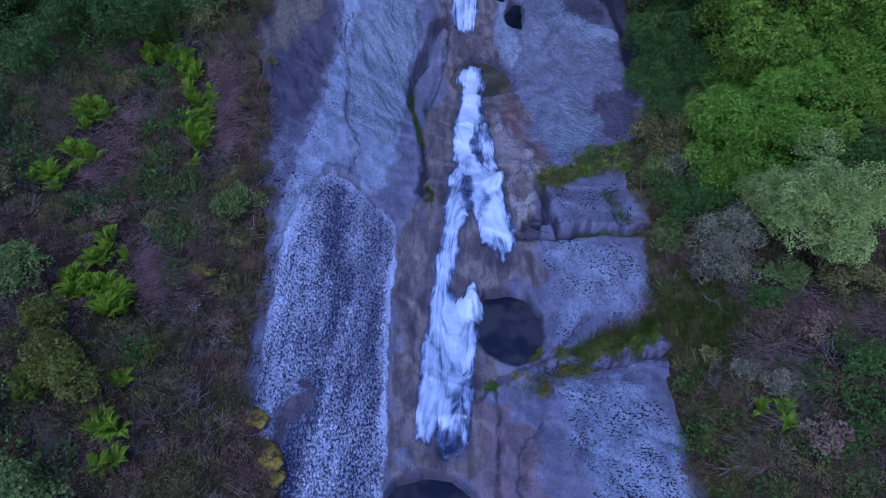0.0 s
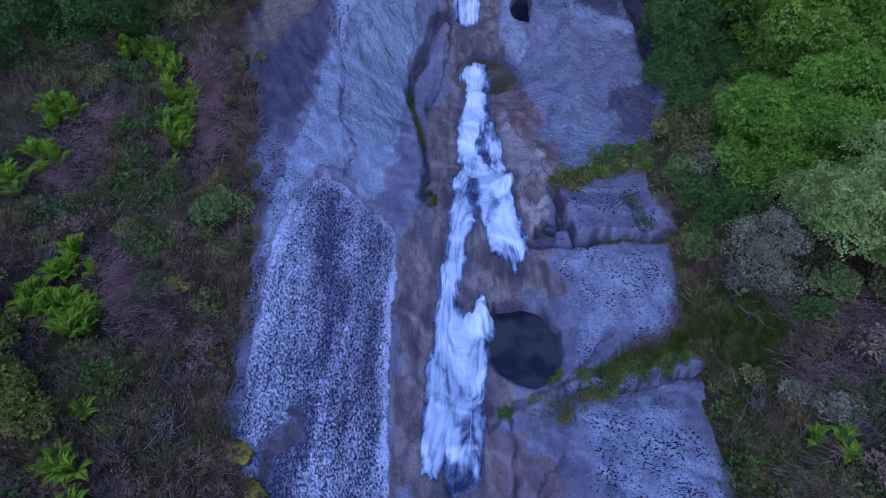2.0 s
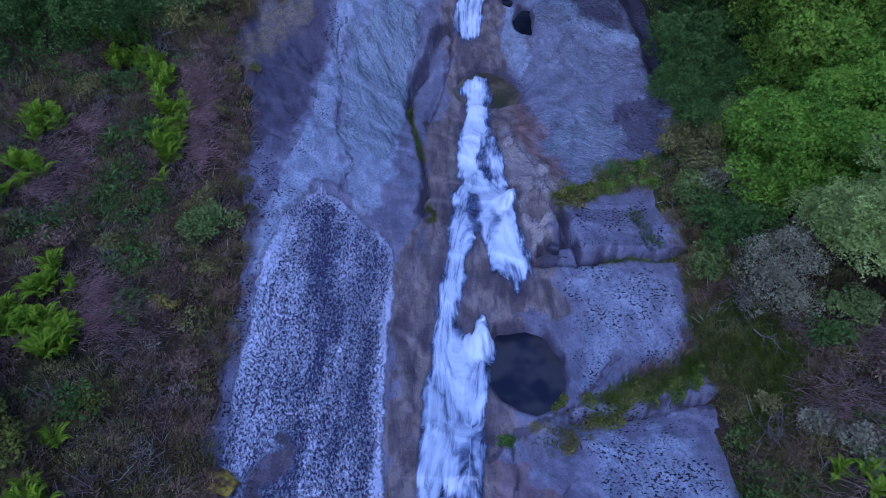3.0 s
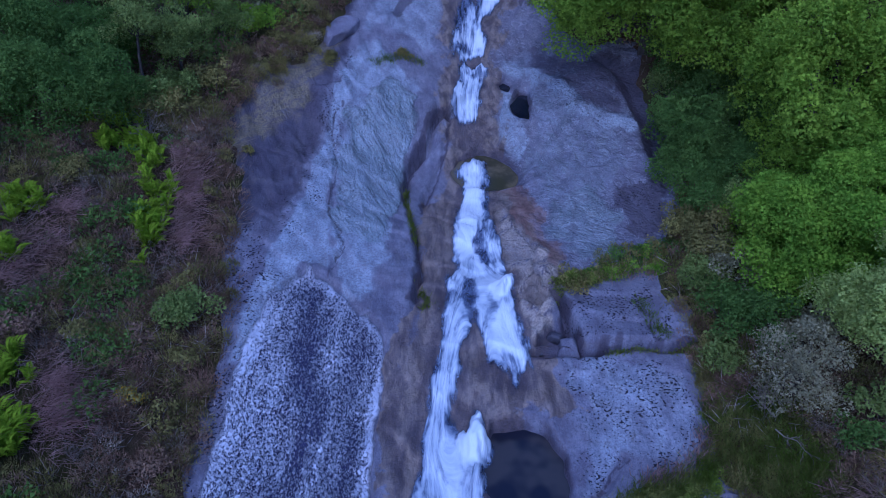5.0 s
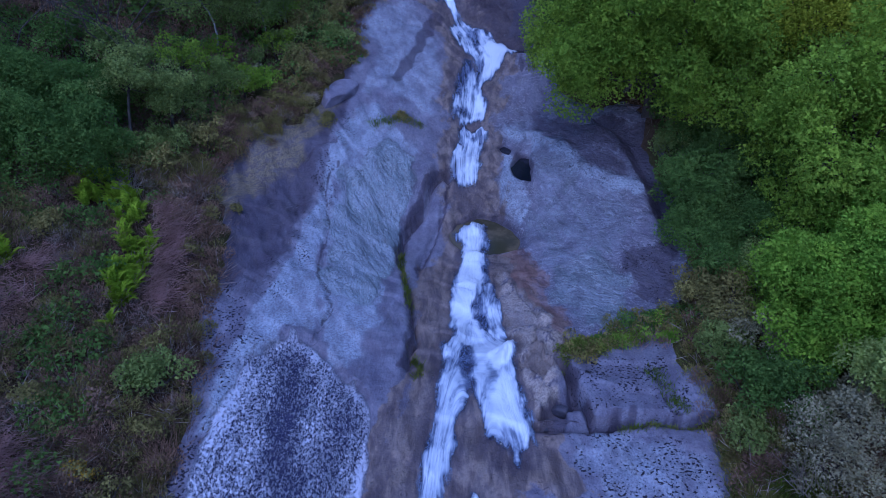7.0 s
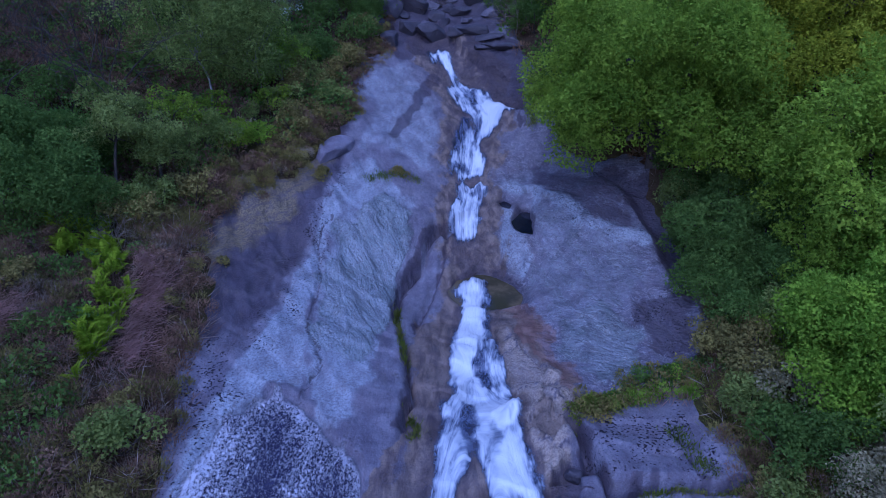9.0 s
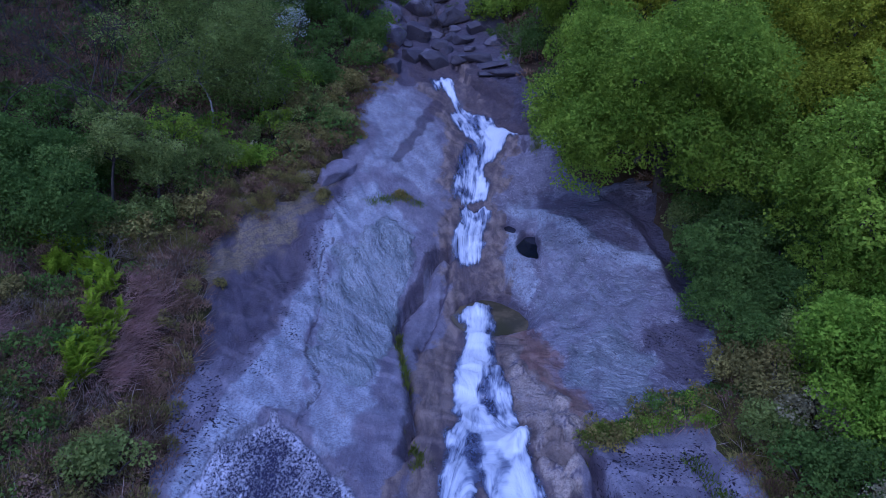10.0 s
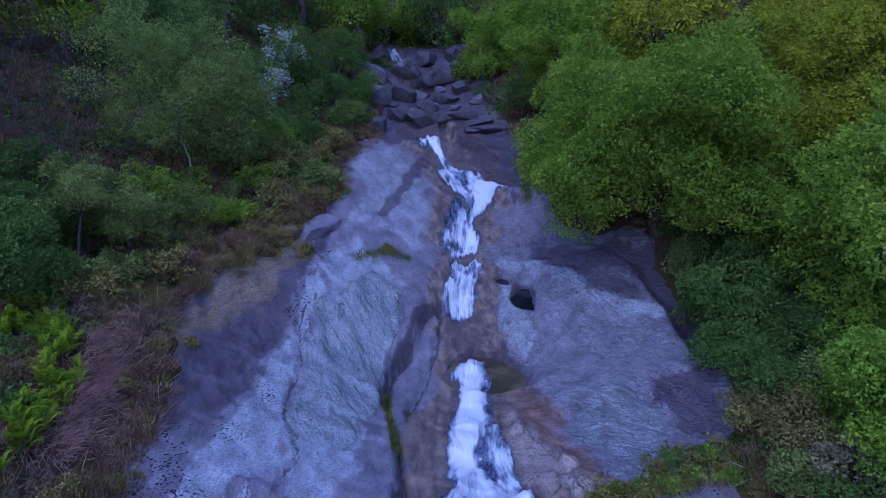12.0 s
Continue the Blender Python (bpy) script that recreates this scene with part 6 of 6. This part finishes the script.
mounds("edge_heath", "brown heath hanging over the left edge of the rock", "heather", HEATH, 420, (-9.5, -3.5, 8, 42), 412, 0.30, 0.09, 0.5, lambda x, y: outline(x, y, ROCK_EDGE) < 0.9)
mounds("edge_heath", "olive heath along the left edge of the rock", "heather", HEATH_GREEN, 380, (-9.5, -3.5, 8, 42), 413, 0.28, 0.09, 0.5, lambda x, y: outline(x, y, ROCK_EDGE) < 0.9)
mounds("edge_heath", "olive and brown heath beside the upper slab", "heather", HEATH_GREEN, 260, (-10.5, -3.0, 28, 44), 417, 0.36, 0.10, 0.45, lambda x, y: outline(x, y, ROCK_EDGE) < 1.8)
mounds("edge_heath", "brown heath beside the upper slab", "heather", HEATH, 200, (-10.5, -3.0, 28, 44), 418, 0.36, 0.10, 0.45, lambda x, y: outline(x, y, ROCK_EDGE) < 1.8)
mounds("edge_heath", "dark heath crowding the edge of the stained slab", "heather", HEATH_GREEN, 420, (-9.4, -4.4, 26.5, 33.5), 419, 0.30, 0.09, 0.5, lambda x, y: outline(x, y, ROCK_EDGE) < 0.7)
mounds("edge_heath", "brown and grey heath over the soil beside the upper slab", "heather", HEATH, 420, (-8.5, -2.6, 29, 46), 425, 0.32, 0.10, 0.42, lambda x, y: outline(x, y, ROCK_EDGE) < 1.4, 1.2, inner=-0.35)
mounds("edge_heath", "olive heath over the soil beside the upper slab", "heather", HEATH_GREEN, 380, (-8.5, -2.6, 29, 46), 426, 0.34, 0.10, 0.42, lambda x, y: outline(x, y, ROCK_EDGE) < 1.6, 1.2, inner=-0.35)
mounds("edge_heath", "greyish heath over the soil beside the upper slab", "heather", HEATH_GREY, 240, (-8.5, -2.6, 29, 46), 427, 0.28, 0.10, 0.40, lambda x, y: outline(x, y, ROCK_EDGE) < 1.2, 1.2, inner=-0.35)
mounds("edge_heath", "olive heath along the right edge of the rock", "heather", HEATH_GREEN, 700, (6.5, 11, 6, 27), 415, 0.26, 0.085, 0.5, lambda x, y: outline(x, y, ROCK_EDGE) < 1.3)
mounds("edge_heath", "brown heath along the right edge of the rock", "heather", HEATH, 420, (6.5, 11, 6, 27), 416, 0.26, 0.085, 0.5, lambda x, y: outline(x, y, ROCK_EDGE) < 1.6)
mounds("heather", "brown heath further down the left bank", "heather", HEATH, 300, (-17, -4.5, -8, 6.5), 420, 0.6, 0.28, 0.4)
mounds("heather", "olive heath further down the right bank", "heather", HEATH_GREEN, 260, (7.4, 17, -8, 6.5), 421, 0.6, 0.28, 0.4)
for k, (x, y, r, lean) in enumerate(((-12.0, 21.2, .32, 1), (-8.95, 23.8, .32, 1), (-8.85, 22.9, .34, 1), (-8.75, 22.0, .36, 1), (-8.75, 21.1, .34, 1), (-12.1, 19.5, .34, 1), (-12.3, 18.3, .4, 1), (-9.9, 14.9, .4, 1), (-9.5, 15.2, .4, 1), (-10.0, 15.6, .35, 1), (-9.5, 14.4, .35, 1),
                                      (-9.3, 24.6, .3, 1), (10.0, 12.4, .35, -1), (10.6, 11.6, .35, -1), (11.8, 13.6, .4, -1), (12.8, 12.6, .4, -1), (9.1, 9.7, .35, -1))):
    rng = rand(500 + k)
    n = 46
    px, py = x + rng.normal(size=n) * r, y + rng.normal(size=n) * r
    v, f = sprigs(px, py, np.full(n, 0.55), 0.013, 16, 0.18, rng, 0.55, (1.2 * lean, -0.3, -0.45))
    v[:, 2] += 0.32
    tagged(mesh("dry_bracken", v, f, DRY, smooth=False), "flattened pinkish-brown dead bracken stalks", "bracken", kind="stuff")


def tufts(label, line, n, height, seed, wide=0.12, material=None):
    """Grass that grows along a line, in a crack or on a ledge of the rock."""
    rng = rand(seed)
    path = curve(line, 0.05)
    at = path[rng.integers(0, len(path), n)] + rng.normal(size=(n, 2)) * wide
    p = np.column_stack([at, rock_height(at[:, 0], at[:, 1]) - 0.02])
    axis = np.stack([rng.normal(size=n) * 0.4, rng.normal(size=n) * 0.4 - 0.25, np.ones(n)], -1)
    length = height * (0.4 + 0.8 * rng.random(n))
    v, f = leaf_quads(p, axis, rng.normal(size=(n, 3)), length, np.full(n, 0.022))
    return tagged(mesh("grass", v, f, material or GRASS, smooth=False), label, "grass", kind="stuff")


def herbs(label, line, n, r, seed, material, wide=0.15, size=0.075):
    """Small leafy plants crowded along a ledge of the rock."""
    rng = rand(seed)
    path = curve(line, 0.05)
    at = path[rng.integers(0, len(path), n)] + rng.normal(size=(n, 2)) * wide
    radius = r * (0.6 + 0.8 * rng.random(n))
    v, f, tone = clump_leaves(np.column_stack([at, rock_height(at[:, 0], at[:, 1]) + radius * 0.35, radius]), size, 0.6, rng, -0.6)
    return tagged(mesh("ledge_plants", v, f, material, smooth=False, attrs=tone), label, "plants", kind="stuff")


tufts("green grass growing out of the fissure", [(-1.5, 27.2), (-1.4, 26.0), (-1.1, 24.3), (-0.95, 23.1)], 900, 0.30, 601, 0.07)
tufts("green grass at the end of the fissure", [(-.75, 21.2), (-.45, 20.4), (-.62, 20.0)], 320, 0.22, 602, 0.07)
herbs("bright green leafy plants on the shelf above the block", [(4.1, 21.1), (4.7, 21.5), (5.4, 21.7), (6.4, 22.0)], 44, 0.20, 603, GRASS, 0.16)
herbs("bright green leafy plants on the shelf above the block", [(6.0, 21.6), (6.8, 22.1), (7.6, 21.8), (8.4, 21.7)], 34, 0.22, 604, LIME, 0.2)
herbs("dark green plants on the shelf above the block", [(4.6, 21.4), (5.9, 22.0), (7.2, 22.4), (8.6, 22.2)], 46, 0.2, 620, DEEP, 0.22)
tufts("pale dry grass on the shelf above the block", [(5.6, 21.6), (6.6, 21.9), (7.6, 21.6)], 420, 0.42, 621, 0.2, DRY)
herbs("olive plants on the shelf above the block", [(4.2, 21.3), (5.6, 21.9), (6.8, 22.3), (8.2, 22.2)], 70, 0.2, 614, HEATH_GREEN, 0.24)
tufts("grass along the dark crevice", [(5.2, 18.5), (6.2, 18.6), (7.5, 18.45)], 700, 0.20, 605, 0.08)
herbs("green plants along the step in the rock", [(4.1, 13.45), (4.7, 13.5), (5.4, 13.9), (6.1, 14.0), (6.8, 14.2), (7.4, 14.6)], 80, 0.20, 606, GRASS, 0.16, 0.06)
tufts("tall green grass along the step in the rock", [(4.6, 13.6), (5.4, 14.1), (6.1, 14.3), (6.8, 14.5), (7.4, 15.0)], 2600, 0.45, 615, 0.20)
tufts("dry pale grass behind the green bank", [(5.4, 14.5), (6.2, 14.7), (7.0, 15.2), (7.4, 15.8)], 600, 0.40, 607, 0.16, DRY)
tufts("thin grass by the round pool", [(2.7, 12.6), (3.2, 12.7), (3.6, 13.2)], 520, 0.22, 608, 0.22)
herbs("green plants in the corner of the round pool", [(3.0, 13.4), (3.4, 13.9)], 14, 0.12, 609, GRASS, 0.06, 0.05)
herbs("olive plants scattered below the step", [(2.6, 12.9), (3.3, 12.5), (4.0, 12.9)], 16, 0.13, 616, HEATH_GREEN, 0.2, 0.05)
tufts("small grass tufts on the upper slab", [(-3.1, 32.35), (-2.5, 32.6), (-1.8, 32.9), (-.9, 32.8)], 620, 0.24, 610, 0.12)
herbs("small green plants on the upper slab", [(-1.9, 32.95), (-1.6, 32.95)], 9, 0.16, 617, HEATH_GREEN, 0.08, 0.06)
tufts("small grass tufts beside the top fall", [(4.3, 35.0), (4.2, 35.5), (4.4, 36)], 300, 0.35, 611, 0.12)
tufts("grass over the joints between the blocks", [(6.5, 20.6), (6.8, 19.6), (7.1, 18.9)], 500, 0.22, 612, 0.14)
herbs("dark green plants on the ledge below the brown rock", [(1.35, 12.5), (1.7, 12.6)], 12, 0.12, 613, DEEP, 0.08, 0.05)
herbs("small olive shrub on the dark flank of the slab", [(-7.55, 26.5), (-7.5, 26.4)], 5, 0.16, 618, HEATH_GREEN, 0.04, 0.06)
herbs("olive heath cushions at the slab's upper corner", [(-5.1, 31.7), (-4.9, 31.9)], 8, 0.24, 619, HEATH_GREEN, 0.1, 0.07)


# ---- boulders ----
def boulder(x, y, r, squash=0.8, stretch=1.2, turn=0.0, seed=0, material=None, label="weathered angular granite boulder in the stream", sink=0.35):
    """A block of stone: split faces, worn edges."""
    bm = bmesh.new()
    bmesh.ops.create_icosphere(bm, subdivisions=4, radius=1)
    cuts = [(Vector(unit(rand(seed * 31 + k).normal(size=3))), 0.46 + 0.30 * rand(seed * 17 + k).random()) for k in range(13)]
    for v in bm.verts:
        d = v.co.normalized()
        for c, far in cuts:
            over = d.dot(c) - far
            if over > 0:
                d = d - c * over * 0.93
        d *= 1 + 0.09 * noise.fractal(d * 1.8 + Vector((seed, 0, 0)), 0.8, 2.0, 5) + 0.015 * noise.noise(d * 11 + Vector((0, seed, 0)))
        v.co = Vector((d.x * r * stretch, d.y * r, d.z * r * squash)) * 1.2
    me = bpy.data.meshes.new("boulder")
    bm.to_mesh(me)
    bm.free()
    for p in me.polygons:
        p.use_smooth = True
    me.materials.append(material or STONE)
    ob = tagged(new("boulder", me), label, "boulder", "boulders of the stream")
    ob.matrix_world = pose(x, y, float(rock_height(x, y)) + r * squash * (1 - 2 * sink), rand(seed).uniform(-12, 12), rand(seed + 1).uniform(-12, 12), turn)
    return ob


for k, (x, y, r, squash, stretch, turn, material) in enumerate((
        (-3.67, 47.9, 0.95, 0.95, 1.1, 20, STONE), (-3.2, 44.9, 0.85, 1.05, 0.9, 60, STONE), (-1.57, 46.0, 0.78, 0.95, 1.1, 10, DARK_STONE), (-1.79, 43.8, 0.66, 0.8, 1.3, 55, DARK_STONE), (-1.6, 49.0, 0.95, 0.8, 1.2, 12, STONE),
        (0.3, 47.8, 1.0, 0.75, 1.2, 40, DARK_STONE), (-0.46, 43.45, 0.72, 0.75, 1.5, 20, DARK_STONE), (1.86, 43.1, 0.72, 0.6, 1.5, 8, DARK_STONE), (0.75, 42.9, 0.42, 0.8, 1.4, -20, DARK_STONE), (-0.37, 44.9, 0.48, 0.8, 1.0, 20, DARK_STONE),
        (-2.89, 42.4, 0.55, 1.1, 0.8, 40, DARK_STONE), (0.9, 45.1, 0.6, 0.7, 1.2, 15, DARK_STONE), (2.8, 44.6, 0.45, 0.8, 1.2, 0, STONE), (-0.6, 46.1, 0.42, 0.9, 1.0, 70, STONE), (0.25, 45.6, 0.40, 0.8, 1.2, 45, DARK_STONE), (-2.5, 46.4, 0.5, 0.8, 1.1, 30, DARK_STONE),
        (-4.3, 46.2, 0.7, 0.9, 1.1, 0, DARK_STONE), (-3.9, 43.6, 0.6, 0.9, 1.0, 35, DARK_STONE), (1.7, 46.3, 0.55, 0.8, 1.2, 50, DARK_STONE), (-0.9, 47.6, 0.55, 0.8, 1.1, 25, DARK_STONE), (2.0, 48.4, 0.8, 0.8, 1.1, -35, DARK_STONE), (-3.4, 50.6, 0.8, 0.8, 1.1, 60, DARK_STONE), (-0.4, 50.8, 0.85, 0.8, 1.1, 40, DARK_STONE), (1.7, 50.7, 0.9, 0.8, 1.1, 5, DARK_STONE),
        (-0.95, 44.3, 0.28, 0.8, 1.2, 10, STONE), (0.2, 44.1, 0.30, 0.8, 1.3, 60, DARK_STONE), (1.35, 44.2, 0.33, 0.8, 1.1, 35, STONE), (-2.35, 44.9, 0.35, 0.9, 1.1, 80, DARK_STONE), (0.5, 46.6, 0.35, 0.8, 1.2, 15, STONE), (2.5, 42.3, 0.5, 0.45, 2.0, -18, DARK_STONE), (3.3, 41.2, 0.6, 0.45, 2.1, -28, DARK_STONE), (2.2, 41.4, 0.35, 0.4, 2.2, -24, DARK_STONE),
        (-4.75, 33.4, 0.62, 0.6, 1.9, 62, PALE_STONE), (3.62, 19.4, 0.26, 0.8, 1.1, 30, DARK_STONE), (4.07, 18.95, 0.42, 0.8, 1.15, 10, STONE), (3.3, 18.95, 0.22, 0.8, 1.2, 70, DARK_STONE),
        (2.75, 27.45, 0.20, 0.7, 1.3, 20, STONE))):
    boulder(x, y, r, squash, stretch, turn, 700 + k, material, sink=0.3 if x < -4 and y < 40 else 0.35)
for x, y, r, k in ((-5.75, 11.0, 0.42, 1), (-5.15, 9.95, 0.45, 2), (-5.0, 9.5, 0.4, 3)):
    boulder(x, y, r, 0.6, 1.2, -40, 740 + k, MOSSY, "yellow moss-covered stone at the rock's edge", 0.3)
